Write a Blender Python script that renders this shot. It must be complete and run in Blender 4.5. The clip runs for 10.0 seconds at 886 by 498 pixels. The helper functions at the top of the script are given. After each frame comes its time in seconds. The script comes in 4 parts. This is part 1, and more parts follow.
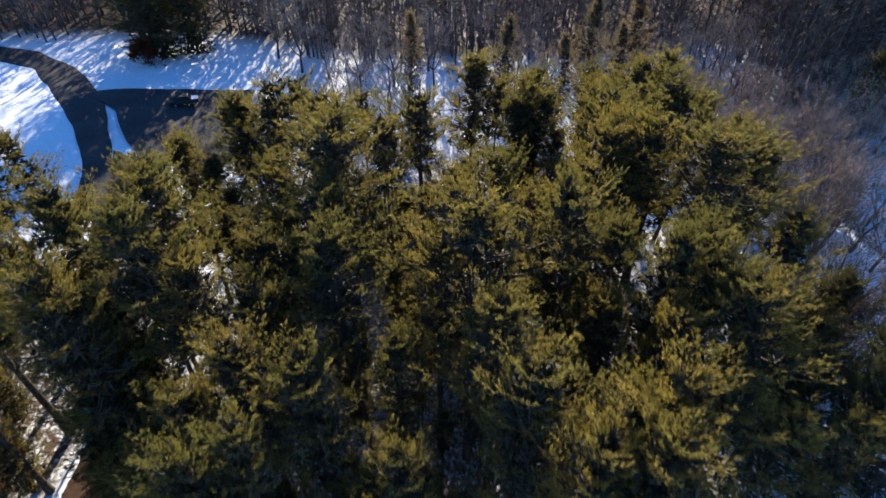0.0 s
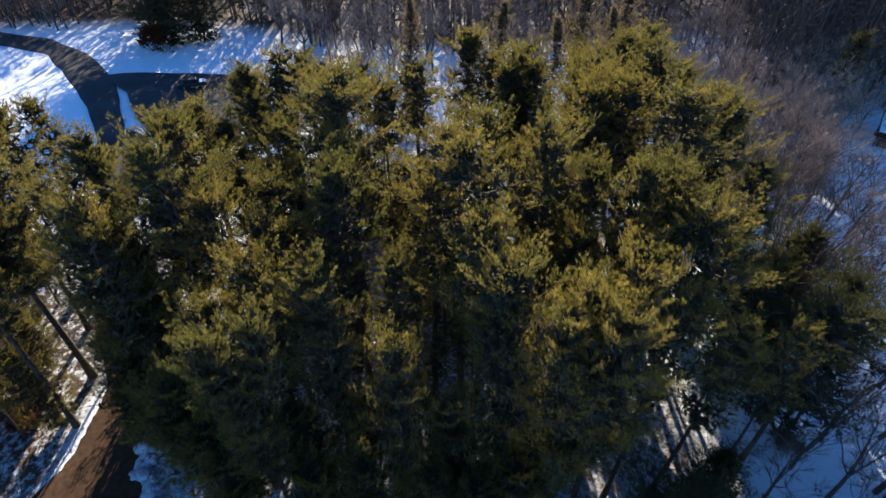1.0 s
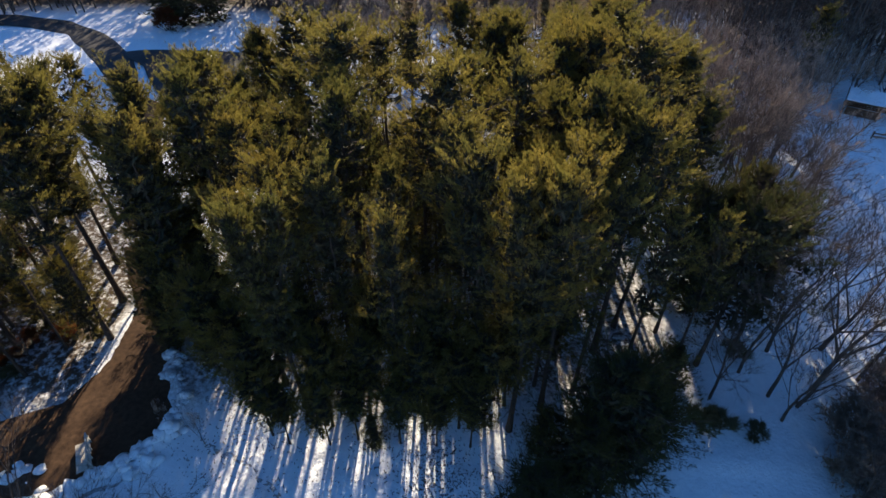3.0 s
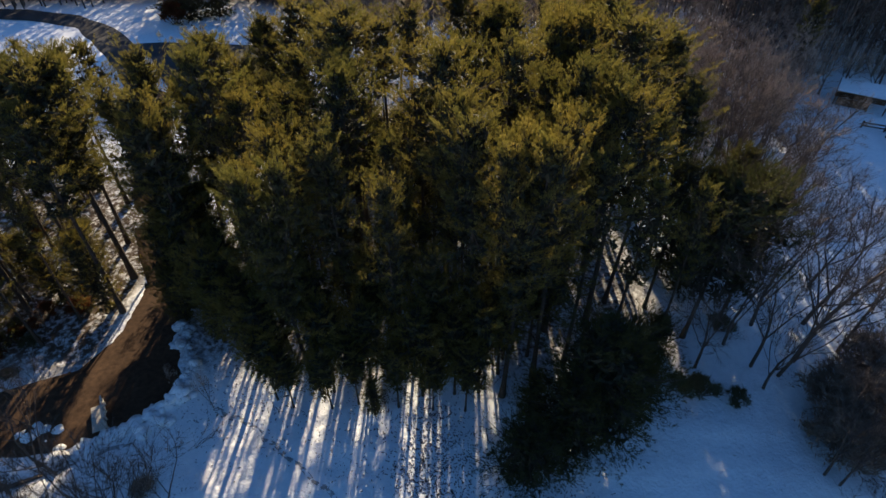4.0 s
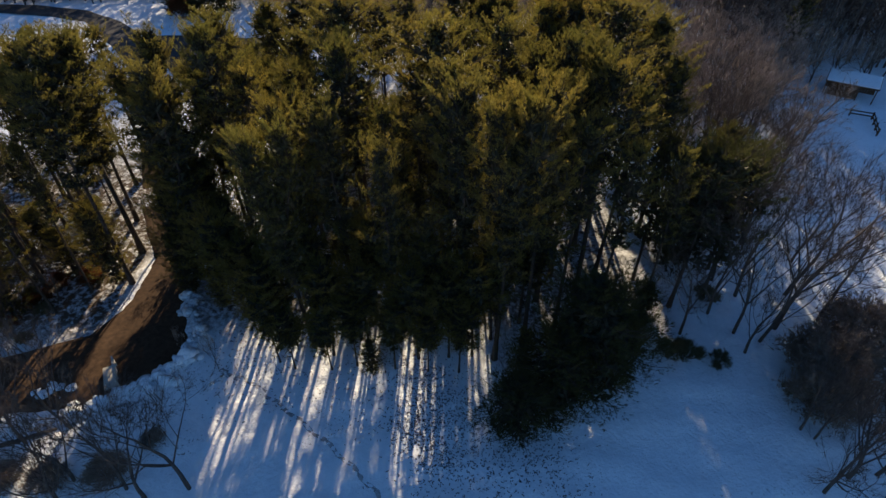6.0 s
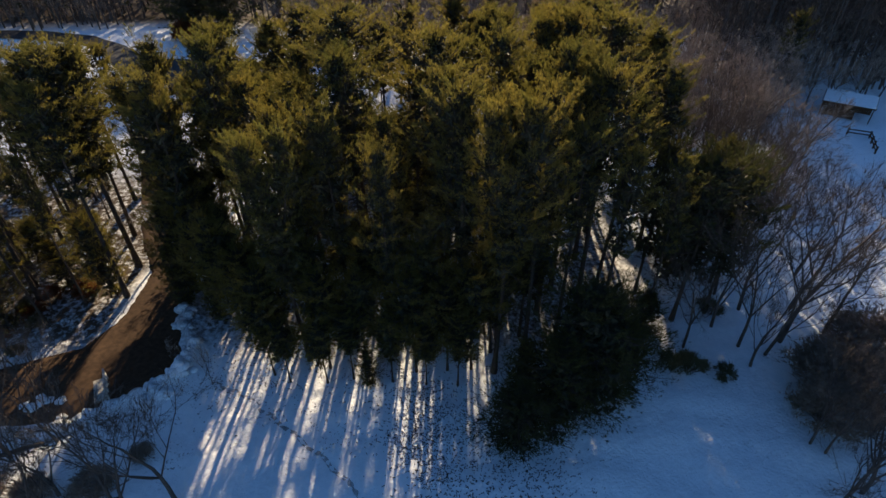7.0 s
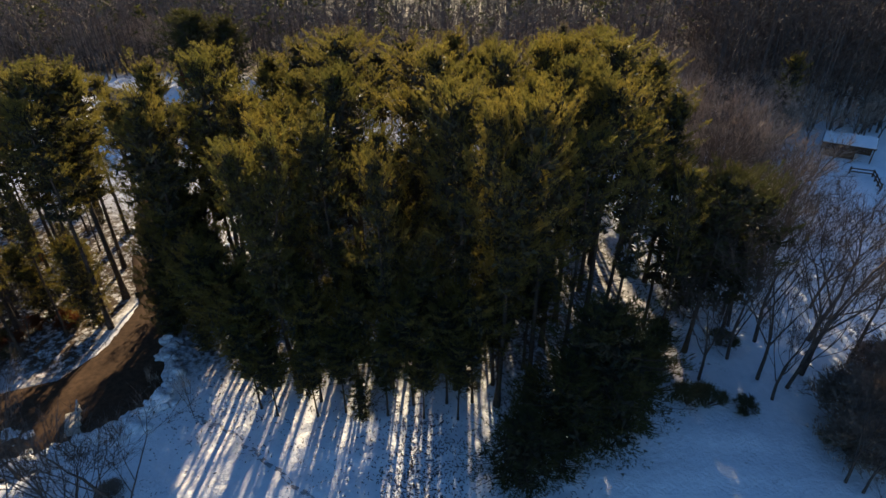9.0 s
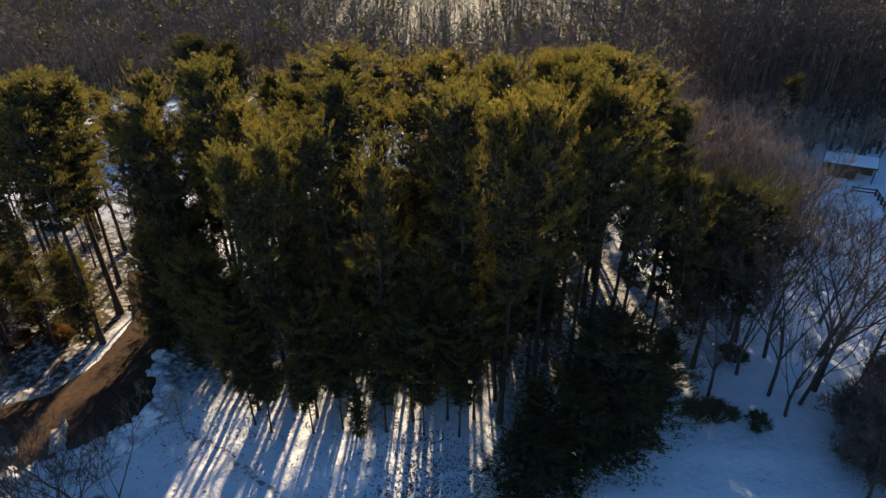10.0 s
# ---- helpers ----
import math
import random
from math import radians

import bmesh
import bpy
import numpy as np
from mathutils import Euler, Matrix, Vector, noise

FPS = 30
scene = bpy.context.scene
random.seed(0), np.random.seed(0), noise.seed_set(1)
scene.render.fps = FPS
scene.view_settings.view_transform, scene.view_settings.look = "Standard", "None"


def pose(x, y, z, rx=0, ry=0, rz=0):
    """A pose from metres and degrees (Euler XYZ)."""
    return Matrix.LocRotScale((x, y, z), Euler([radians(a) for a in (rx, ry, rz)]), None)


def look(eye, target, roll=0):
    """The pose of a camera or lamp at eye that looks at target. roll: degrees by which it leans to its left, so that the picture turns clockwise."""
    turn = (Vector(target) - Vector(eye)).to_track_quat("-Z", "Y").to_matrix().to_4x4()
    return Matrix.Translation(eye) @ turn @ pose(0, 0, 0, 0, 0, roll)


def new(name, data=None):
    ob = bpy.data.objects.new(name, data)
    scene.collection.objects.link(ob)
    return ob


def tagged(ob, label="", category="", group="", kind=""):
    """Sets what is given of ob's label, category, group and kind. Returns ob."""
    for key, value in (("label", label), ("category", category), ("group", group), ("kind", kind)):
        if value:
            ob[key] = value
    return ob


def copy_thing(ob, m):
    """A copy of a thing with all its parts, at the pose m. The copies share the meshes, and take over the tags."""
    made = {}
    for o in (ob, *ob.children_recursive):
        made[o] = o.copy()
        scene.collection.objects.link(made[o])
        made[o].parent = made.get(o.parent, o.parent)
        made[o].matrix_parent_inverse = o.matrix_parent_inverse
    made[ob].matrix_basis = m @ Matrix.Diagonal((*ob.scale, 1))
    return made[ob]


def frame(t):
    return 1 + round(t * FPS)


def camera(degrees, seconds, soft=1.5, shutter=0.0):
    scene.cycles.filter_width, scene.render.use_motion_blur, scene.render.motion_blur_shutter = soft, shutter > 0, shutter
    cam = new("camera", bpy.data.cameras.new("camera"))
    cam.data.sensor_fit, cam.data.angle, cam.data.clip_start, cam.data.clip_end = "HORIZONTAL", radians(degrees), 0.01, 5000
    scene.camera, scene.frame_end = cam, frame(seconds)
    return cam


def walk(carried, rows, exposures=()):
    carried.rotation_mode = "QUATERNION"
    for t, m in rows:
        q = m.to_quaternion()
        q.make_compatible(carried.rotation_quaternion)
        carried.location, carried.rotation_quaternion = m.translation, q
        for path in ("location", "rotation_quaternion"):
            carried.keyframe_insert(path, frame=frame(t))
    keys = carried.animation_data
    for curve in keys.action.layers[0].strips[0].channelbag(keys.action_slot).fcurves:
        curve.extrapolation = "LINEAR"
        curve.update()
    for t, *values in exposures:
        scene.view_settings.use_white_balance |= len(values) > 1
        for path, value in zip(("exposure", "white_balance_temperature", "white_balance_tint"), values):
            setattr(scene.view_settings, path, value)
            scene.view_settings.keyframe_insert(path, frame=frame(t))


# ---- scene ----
cam = camera(79.3, 10.0, soft=1.5, shutter=0.5)
METRES, EYE, TILT, LEAN, TURN = 28.0, 41.3, -40.0, 0.0, 0.0
ROWS = [
    (0.0, 0.0, 0.0, 0.0, -0.0, 0.0, 0.0),
    (0.5, 0.0091, -0.0635, -0.0726, 0.05, 0.04, 0.02),
    (1.0, 0.0196, -0.1251, -0.1406, 0.13, 0.03, 0.02),
    (1.5, 0.0309, -0.1843, -0.2028, 0.19, 0.01, 0.06),
    (2.0, 0.0421, -0.2391, -0.2626, 0.27, 0.02, 0.07),
    (2.5, 0.053, -0.29, -0.317, 0.34, -0.01, 0.1),
    (4.0, 0.0819, -0.4162, -0.4439, 0.72, -0.0, -0.01),
    (4.5, 0.0903, -0.4468, -0.4764, 0.81, 0.02, -0.02),
    (5.0, 0.097, -0.4709, -0.5043, 0.86, 0.02, -0.04),
    (5.5, 0.1027, -0.4875, -0.5291, 0.93, 0.0, -0.07),
    (6.2, 0.1083, -0.4945, -0.5645, 0.99, 0.8, -0.06),
    (6.8, 0.1128, -0.4818, -0.5985, 1.05, 2.77, -0.06),
    (7.0, 0.114, -0.4748, -0.6089, 1.07, 3.39, -0.06),
    (7.5, 0.1159, -0.4556, -0.6347, 1.12, 4.98, -0.08),
    (8.0, 0.1161, -0.4333, -0.658, 1.14, 6.51, -0.09),
    (8.5, 0.1168, -0.4124, -0.6815, 1.15, 8.06, -0.12),
    (9.0, 0.1187, -0.3918, -0.7036, 1.19, 9.54, -0.11),
    (9.5, 0.1181, -0.3706, -0.7273, 1.19, 11.07, -0.1),
    (10.0, 0.1165, -0.3496, -0.7491, 1.21, 12.6, -0.16),
]
walk(cam, [(t, pose(0, 0, EYE, TILT, LEAN, TURN) @ pose(METRES * x, METRES * y, METRES * z, 90 + pitch, roll, yaw)) for t, x, y, z, yaw, pitch, roll in ROWS],
     exposures=[(0.0, 1.12, 4800, 9), (2.5, 0.96, 5020, 9), (4.0, 0.55, 5450, 8), (5.5, 0.42, 5500, 8), (7.0, 0.47, 5600, 8), (10.0, 0.72, 5800, 8)])

# ---- light ----
SUN_UP, SUN_SIDE = 17.5, 0.0
sky_world = bpy.data.worlds.new("winter_sky")
scene.world = sky_world
sky_world.use_nodes = True
wn = sky_world.node_tree.nodes
sky = wn.new("ShaderNodeTexSky")
sky.sky_type = "NISHITA"
sky.sun_disc = False
sky.sun_elevation = radians(SUN_UP)
sky.sun_rotation = radians(SUN_SIDE)
sky.air_density, sky.dust_density, sky.ozone_density = 1.0, 0.2, 5.0
wn["Background"].inputs["Strength"].default_value = 0.1
sky_world.node_tree.links.new(sky.outputs[0], wn["Background"].inputs["Color"])
sun_data = bpy.data.lights.new("sun", "SUN")
sun_data.energy, sun_data.angle, sun_data.color = 9.6, radians(0.5), (1.0, 0.74, 0.43)
sun = new("sun", sun_data)
sun.matrix_world = look((100 * math.sin(radians(SUN_SIDE)), 100 * math.cos(radians(SUN_UP)), 100 * math.sin(radians(SUN_UP))), (0, 0, 0))

# ---- materials ----


def material(name, rough=0.8):
    m = bpy.data.materials.new(name)
    m.use_nodes = True
    t = m.node_tree
    b = t.nodes["Principled BSDF"]
    b.inputs["Roughness"].default_value = rough
    b.inputs["Specular IOR Level"].default_value = 0.08
    return m, t, b


def noise_at(t, scale, detail=4.0, coords="Object", rough=0.6):
    c = t.nodes.new("ShaderNodeTexCoord")
    n = t.nodes.new("ShaderNodeTexNoise")
    n.inputs["Scale"].default_value, n.inputs["Detail"].default_value, n.inputs["Roughness"].default_value = scale, detail, rough
    t.links.new(c.outputs[coords], n.inputs["Vector"])
    return n.outputs["Fac"]


def ramp(t, fac, *stops):
    r = t.nodes.new("ShaderNodeValToRGB")
    e = r.color_ramp.elements
    while len(e) < len(stops):
        e.new(0.5)
    for k, (p, c) in zip(e, stops):
        k.position, k.color = p, (*c, 1)
    t.links.new(fac, r.inputs["Fac"])
    return r.outputs["Color"]


def mix(t, fac, a, b, kind="MIX"):
    n = t.nodes.new("ShaderNodeMix")
    n.data_type, n.blend_type = "RGBA", kind
    for key, v in ((0, fac), (6, a), (7, b)):
        if isinstance(v, (int, float)):
            n.inputs[key].default_value = v
        elif isinstance(v, tuple):
            n.inputs[key].default_value = (*v, 1)
        else:
            t.links.new(v, n.inputs[key])
    return n.outputs[2]


def bump(t, b, height, strength=0.4, distance=0.05):
    n = t.nodes.new("ShaderNodeBump")
    n.inputs["Strength"].default_value, n.inputs["Distance"].default_value = strength, distance
    t.links.new(height, n.inputs["Height"])
    t.links.new(n.outputs["Normal"], b.inputs["Normal"])


def grained(name, light, dark, scale, rough=0.85, bumpy=0.4, distance=0.03, coarse=0.15):
    """A material of two colours, mixed by a fine grain and by broad stains."""
    m, t, b = material(name, rough)
    fine = ramp(t, noise_at(t, scale), (0.3, dark), (0.7, light))
    broad = ramp(t, noise_at(t, scale * coarse, 3), (0.35, (0.72, 0.72, 0.72)), (0.65, (1.0, 1.0, 1.0)))
    t.links.new(mix(t, 1.0, fine, broad, "MULTIPLY"), b.inputs["Base Color"])
    bump(t, b, noise_at(t, scale * 1.6), bumpy, distance)
    return m


def foliage(name, light, dark, through_light, amount):
    """Needles or dry leaves: matte, a little of the light comes through; each tree has its own shade."""
    m, t, b = material(name, 0.7)
    b.inputs["Specular IOR Level"].default_value = 0.1
    info = t.nodes.new("ShaderNodeObjectInfo")
    island = t.nodes.new("ShaderNodeNewGeometry")
    one = ramp(t, island.outputs["Random Per Island"], (0.0, dark), (1.0, light))
    tree = ramp(t, info.outputs["Random"], (0.0, (0.76, 0.82, 0.8)), (0.5, (0.95, 0.95, 0.92)), (1.0, (1.1, 1.04, 0.88)))
    patch = ramp(t, noise_at(t, 0.5, 2), (0.35, (0.8, 0.85, 0.8)), (0.65, (1.12, 1.05, 1.0)))
    col = mix(t, 1.0, mix(t, 1.0, one, tree, "MULTIPLY"), patch, "MULTIPLY")
    t.links.new(col, b.inputs["Base Color"])
    tr = t.nodes.new("ShaderNodeBsdfTranslucent")
    t.links.new(mix(t, 1.0, col, through_light, "MULTIPLY"), tr.inputs["Color"])
    ms = t.nodes.new("ShaderNodeMixShader")
    ms.inputs[0].default_value = amount
    t.links.new(b.outputs[0], ms.inputs[1])
    t.links.new(tr.outputs[0], ms.inputs[2])
    t.links.new(ms.outputs[0], t.nodes["Material Output"].inputs["Surface"])
    return m


def snow_material():
    m, t, b = material("snow", 0.7)
    b.inputs["Specular IOR Level"].default_value = 0.03
    grain = ramp(t, noise_at(t, 1.6), (0.3, (0.74, 0.75, 0.77)), (0.7, (0.84, 0.84, 0.85)))
    crumbs = ramp(t, noise_at(t, 4.5, 3), (0.6, (0.0, 0.0, 0.0)), (0.66, (1.0, 1.0, 1.0)))
    where = ramp(t, noise_at(t, 0.13, 3), (0.55, (0.0, 0.0, 0.0)), (0.66, (1.0, 1.0, 1.0)))
    strewn = mix(t, 1.0, crumbs, where, "MULTIPLY")
    # the floor under the pines, thick with fallen needles
    place_of = t.nodes.new("ShaderNodeTexCoord")
    axes = t.nodes.new("ShaderNodeSeparateXYZ")
    t.links.new(place_of.outputs["Object"], axes.inputs[0])

    def between(axis, a, b):
        n = t.nodes.new("ShaderNodeMapRange")
        n.interpolation_type = "SMOOTHSTEP"
        n.inputs["From Min"].default_value, n.inputs["From Max"].default_value = a, b
        t.links.new(axes.outputs[axis], n.inputs["Value"])
        return n.outputs["Result"]

    # past the pines the bed only darkens snow that would look too brightly lit
    grove = mix(t, 1.0, mix(t, 1.0, between("Y", 10.0, 16.0), between("Y", 82.0, 64.0), "MULTIPLY"), mix(t, 1.0, between("X", -27.0, -20.0), between("X", 26.0, 20.0), "MULTIPLY"), "MULTIPLY")
    wood = mix(t, 1.0, mix(t, 1.0, between("Y", 9.0, 15.0), between("Y", 48.0, 38.0), "MULTIPLY"), mix(t, 1.0, between("X", -70.0, -58.0), between("X", -29.4, -31.2), "MULTIPLY"), "MULTIPLY")
    needle_bed = ramp(t, noise_at(t, 2.2, 5, rough=0.7), (0.3, (0.0, 0.0, 0.0)), (0.6, (1.0, 1.0, 1.0)))
    deep_bed = ramp(t, noise_at(t, 1.7, 5, rough=0.7), (0.35, (0.0, 0.0, 0.0)), (0.53, (1.0, 1.0, 1.0)))
    thick_bed = mix(t, 1.0, mix(t, 1.0, grove, needle_bed, "MULTIPLY"), mix(t, 1.0, wood, deep_bed, "MULTIPLY"), "ADD")
    fallen_leaves = ramp(t, noise_at(t, 0.25, 5, rough=0.75), (0.22, (0.0, 0.0, 0.0)), (0.33, (1.0, 1.0, 1.0)))
    leaf_bed = mix(t, 1.0, between("Y", 106.0, 118.0), fallen_leaves, "MULTIPLY")
    litter = mix(t, 1.0, mix(t, 1.0, strewn, thick_bed, "LIGHTEN"), leaf_bed, "LIGHTEN")
    t.links.new(mix(t, litter, grain, (0.09, 0.065, 0.045)), b.inputs["Base Color"])
    both = mix(t, 0.45, noise_at(t, 1.0, 5), noise_at(t, 3.6, 4))
    bump(t, b, both, 0.8, 0.3)
    return m


SNOW = snow_material()
NEEDLES = foliage("pine_needles", (0.172, 0.147, 0.052), (0.096, 0.087, 0.036), (1.7, 1.64, 0.9), 0.44)
# darker needles for the crowns' insides: shade put into the colour
SHADED_NEEDLES = foliage("shaded_pine_needles", (0.07, 0.064, 0.042), (0.04, 0.038, 0.027), (1.2, 1.1, 0.8), 0.05)
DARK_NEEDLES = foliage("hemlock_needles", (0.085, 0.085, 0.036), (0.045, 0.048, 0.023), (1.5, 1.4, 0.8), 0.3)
OLIVE = foliage("shrub_leaves", (0.14, 0.13, 0.075), (0.08, 0.078, 0.048), (1.4, 1.3, 0.8), 0.2)
TAN = foliage("larch_twigs", (0.27, 0.22, 0.14), (0.16, 0.13, 0.085), (1.3, 1.2, 0.9), 0.3)
RUSSET = foliage("russet_leaves", (0.2, 0.07, 0.03), (0.1, 0.04, 0.02), (1.4, 1.0, 0.7), 0.35)
BARK = grained("pine_bark", (0.11, 0.085, 0.065), (0.045, 0.035, 0.028), 7.0, 0.9, 0.8, 0.04)
GREY_BARK = grained("grey_bark", (0.15, 0.12, 0.1), (0.06, 0.048, 0.04), 6.0, 0.9, 0.6, 0.03)
TWIG = grained("brown_twigs", (0.47, 0.375, 0.295), (0.27, 0.215, 0.175), 3.0, 0.85, 0.2, 0.01)
FAR_TWIG = grained("far_twigs", (0.27, 0.2, 0.15), (0.14, 0.105, 0.082), 3.0, 0.85, 0.2, 0.01)
# on the woods behind the shelter this dark tone stands for their shade
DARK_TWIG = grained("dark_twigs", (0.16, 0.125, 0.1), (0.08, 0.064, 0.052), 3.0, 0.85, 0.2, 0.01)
BUSH_TWIG = grained("thicket_twigs", (0.36, 0.28, 0.21), (0.2, 0.155, 0.12), 3.0, 0.85, 0.2, 0.01)
DIRT = grained("dirt_road", (0.105, 0.062, 0.034), (0.05, 0.03, 0.018), 2.2, 0.9, 0.5, 0.04, 0.12)
ASPHALT = grained("asphalt", (0.075, 0.068, 0.064), (0.045, 0.042, 0.042), 3.0, 0.8, 0.3, 0.02, 0.1)
BOARD = grained("grey_boards", (0.32, 0.29, 0.25), (0.17, 0.15, 0.13), 9.0, 0.8, 0.4, 0.01)
BROWN_WOOD = grained("brown_wood", (0.15, 0.085, 0.045), (0.07, 0.042, 0.025), 8.0, 0.8, 0.4, 0.01)

# ---- mesh helpers ----


def mesh_of(name, verts, faces, mat, smooth=False):
    me = bpy.data.meshes.new(name)
    me.from_pydata(verts, [], faces)
    me.materials.append(mat)
    if smooth:
        me.polygons.foreach_set("use_smooth", [True] * len(me.polygons))
    me.update()
    return me


def part_of(name, me, parent, label=""):
    ob = new(name, me)
    ob.parent = parent
    return tagged(ob, label)


def thing(name, m, label, category, group="", kind=""):
    ob = new(name)
    ob.matrix_world = m
    return tagged(ob, label, category, group, kind)


def bm_mesh(name, bm, mat):
    me = bpy.data.meshes.new(name)
    bm.to_mesh(me)
    bm.free()
    me.materials.append(mat)
    return me


def box(bm, cx, cy, cz, sx, sy, sz, bevel=0.0, turn=None):
    made = bmesh.ops.create_cube(bm, size=1.0)["verts"]
    bmesh.ops.scale(bm, vec=(sx, sy, sz), verts=made)
    if bevel:
        edges = list({e for v in made for e in v.link_edges})
        made = list({v for f in bmesh.ops.bevel(bm, geom=edges, offset=bevel, segments=1, affect="EDGES")["faces"] for v in f.verts} | {v for v in made if v.is_valid})
    m = Matrix.Translation((cx, cy, cz)) @ (turn or Matrix())
    bmesh.ops.transform(bm, matrix=m, verts=made)


class Tubes:
    """Collects tapered tubes along polylines into one mesh."""

    def __init__(self):
        self.verts, self.faces = [], []

    def add(self, points, radii, sides=5):
        pts = np.asarray(points, float)
        d = np.gradient(pts, axis=0)
        d /= np.linalg.norm(d, axis=1)[:, None] + 1e-9
        ref = np.array((1.0, 0, 0)) if abs(d[0][2]) > 0.7 else np.array((0, 0, 1.0))
        u = np.cross(d, ref)
        u /= np.linalg.norm(u, axis=1)[:, None] + 1e-9
        v = np.cross(d, u)
        start = len(self.verts)
        for k in range(len(pts)):
            for s in range(sides):
                a = 2 * math.pi * s / sides
                self.verts.append(tuple(pts[k] + radii[k] * (math.cos(a) * u[k] + math.sin(a) * v[k])))
        for k in range(len(pts) - 1):
            for s in range(sides):
                a, b = start + k * sides + s, start + k * sides + (s + 1) % sides
                self.faces.append((a, b, b + sides, a + sides))
        self.faces.append(tuple(start + (len(pts) - 1) * sides + s for s in range(sides)))

    def mesh(self, name, mat, smooth=True):
        return mesh_of(name, self.verts, self.faces, mat, smooth)


def blades(name, pos, way, length, width, spread, count, mat, rng):
    """Tufts: at each place a bundle of narrow pointed blades, spread round its way."""
    pos, way = np.repeat(pos, count, 0), np.repeat(way, count, 0)
    length = np.repeat(length, count)
    n = len(pos)
    way = way + spread * rng.normal(size=(n, 3))
    way /= np.linalg.norm(way, axis=1)[:, None] + 1e-9
    side = np.cross(way, rng.normal(size=(n, 3)))
    side /= np.linalg.norm(side, axis=1)[:, None] + 1e-9
    length = length * rng.uniform(0.7, 1.2, n)
    w = (width * rng.uniform(0.7, 1.3, n))[:, None] * side
    base = pos - 0.15 * length[:, None] * way
    tip = pos + length[:, None] * way
    verts = np.stack((base - w, base + w, tip), 1).reshape(-1, 3)
    faces = np.arange(3 * n).reshape(-1, 3)
    return mesh_of(name, verts.tolist(), faces.tolist(), mat)


# ---- the ground ----


def smooth_step(v):
    v = np.clip(v, 0.0, 1.0)
    return v * v * (3 - 2 * v)


def line_distance(x, y, pts):
    best = np.full(np.shape(x), 1e9)
    for (ax, ay), (bx, by) in zip(pts[:-1], pts[1:]):
        k = np.clip(((x - ax) * (bx - ax) + (y - ay) * (by - ay)) / ((bx - ax) ** 2 + (by - ay) ** 2), 0, 1)
        best = np.minimum(best, np.hypot(x - ax - k * (bx - ax), y - ay - k * (by - ay)))
    return best


WAVES = [(random.uniform(-1, 1), random.uniform(-1, 1), random.uniform(0, 6.28)) for _ in range(14)]
TRAIL = [(-17.6, 8.8), (-14.5, 7.6), (-11.0, 5.0), (-6.5, 1.6), (-2.5, -2.0), (0.0, -8.0)]
# line of the sunlit streaks on the right, shaped as two grooves
SUN_STREAKS = [(30.5, 14.0), (28.2, 7.6), (26.4, 2.5), (25.0, -3.0), (24.0, -12.0)]
DITCH = [(-36.0, 0.2), (-30.0, 2.2), (-26.0, 4.6), (-22.5, 6.2)]
LEFT_EDGE = [(-46.0, 66.0), (-41.0, 47.0), (-35.5, 33.0), (-29.6, 23.5), (-29.2, 17.2), (-31.0, 12.5), (-35.3, 10.7), (-42.0, 8.0), (-70.0, 2.0)]
RIGHT_EDGE = [(-42.0, 64.0), (-36.5, 46.0), (-31.0, 32.0), (-25.6, 22.5), (-22.5, 17.5), (-21.2, 12.0), (-21.8, 7.6), (-28.0, 4.9), (-70.0, -6.0)]


def height(x, y):
    """The lie of the land."""
    x, y = np.asarray(x, float), np.asarray(y, float)
    z = -0.01 * np.clip(x, -40, 40)
    z = z + 4.0 * smooth_step((-x - 14) / 40) * smooth_step((y - 14) / 60)
    # added rise at the right back, to keep the sun off the right field
    z = z + 5.0 * smooth_step((y - 76) / 50) * smooth_step((x - 30) / 40)
    z = z + 44.0 * smooth_step((y - 150) / 270)
    return z


def lumps(x, y):
    z = 0
    for k, (a, b, c) in enumerate(WAVES):
        f = 0.25 * 1.28 ** k
        z = z + 0.10 / (1 + 0.45 * k) * np.sin(f * (a * x + b * y) + c)
    return z


def snow_top(x, y):
    z = height(x, y) + lumps(x, y)
    z = z - 0.14 * np.exp(-(line_distance(x, y, TRAIL) / 0.22) ** 2) * (0.6 + 0.4 * np.sin(9 * x + 5 * y))
    # twin grooves pressed in to stand for streaks of sunlight
    z = z - 0.12 * np.exp(-((line_distance(x, y, SUN_STREAKS) - 0.6) / 0.25) ** 2)
    z = z - 0.45 * np.exp(-(line_distance(x, y, DITCH) / 0.5) ** 2)
    bank = line_distance(x, y, [(-23.4, 18.0), (-20.6, 12.4), (-21.0, 9.0), (-23.0, 6.6)])
    z = z + 0.5 * np.exp(-(bank / 0.75) ** 2) * (1 + 1.0 * np.sin(3.1 * x + 1.3 * y) * np.sin(2.3 * y))
    return z


def steps(far_a, a, b, far_b, fine):
    near = np.arange(a, b, fine)
    out = np.geomspace(fine, 60, 46)
    up, down = b + np.cumsum(out), a - np.cumsum(out)
    return np.concatenate((down[down > far_a][::-1], near, up[up < far_b]))


def build_ground():
    xs, ys = steps(-900, -42, 42, 900, 0.4), steps(-300, -12, 28, 1200, 0.4)
    gx, gy = np.meshgrid(xs, ys)
    verts = np.stack((gx, gy, snow_top(gx, gy)), -1).reshape(-1, 3)
    nx, ny = len(xs), len(ys)
    i = (np.arange(ny - 1)[:, None] * nx + np.arange(nx - 1)[None, :]).reshape(-1)
    faces = np.stack((i, i + 1, i + nx + 1, i + nx), 1)
    tagged(new("ground", mesh_of("ground", verts.tolist(), faces.tolist(), SNOW, True)), "snow-covered ground with footprints and leaf litter", "ground", kind="structure")


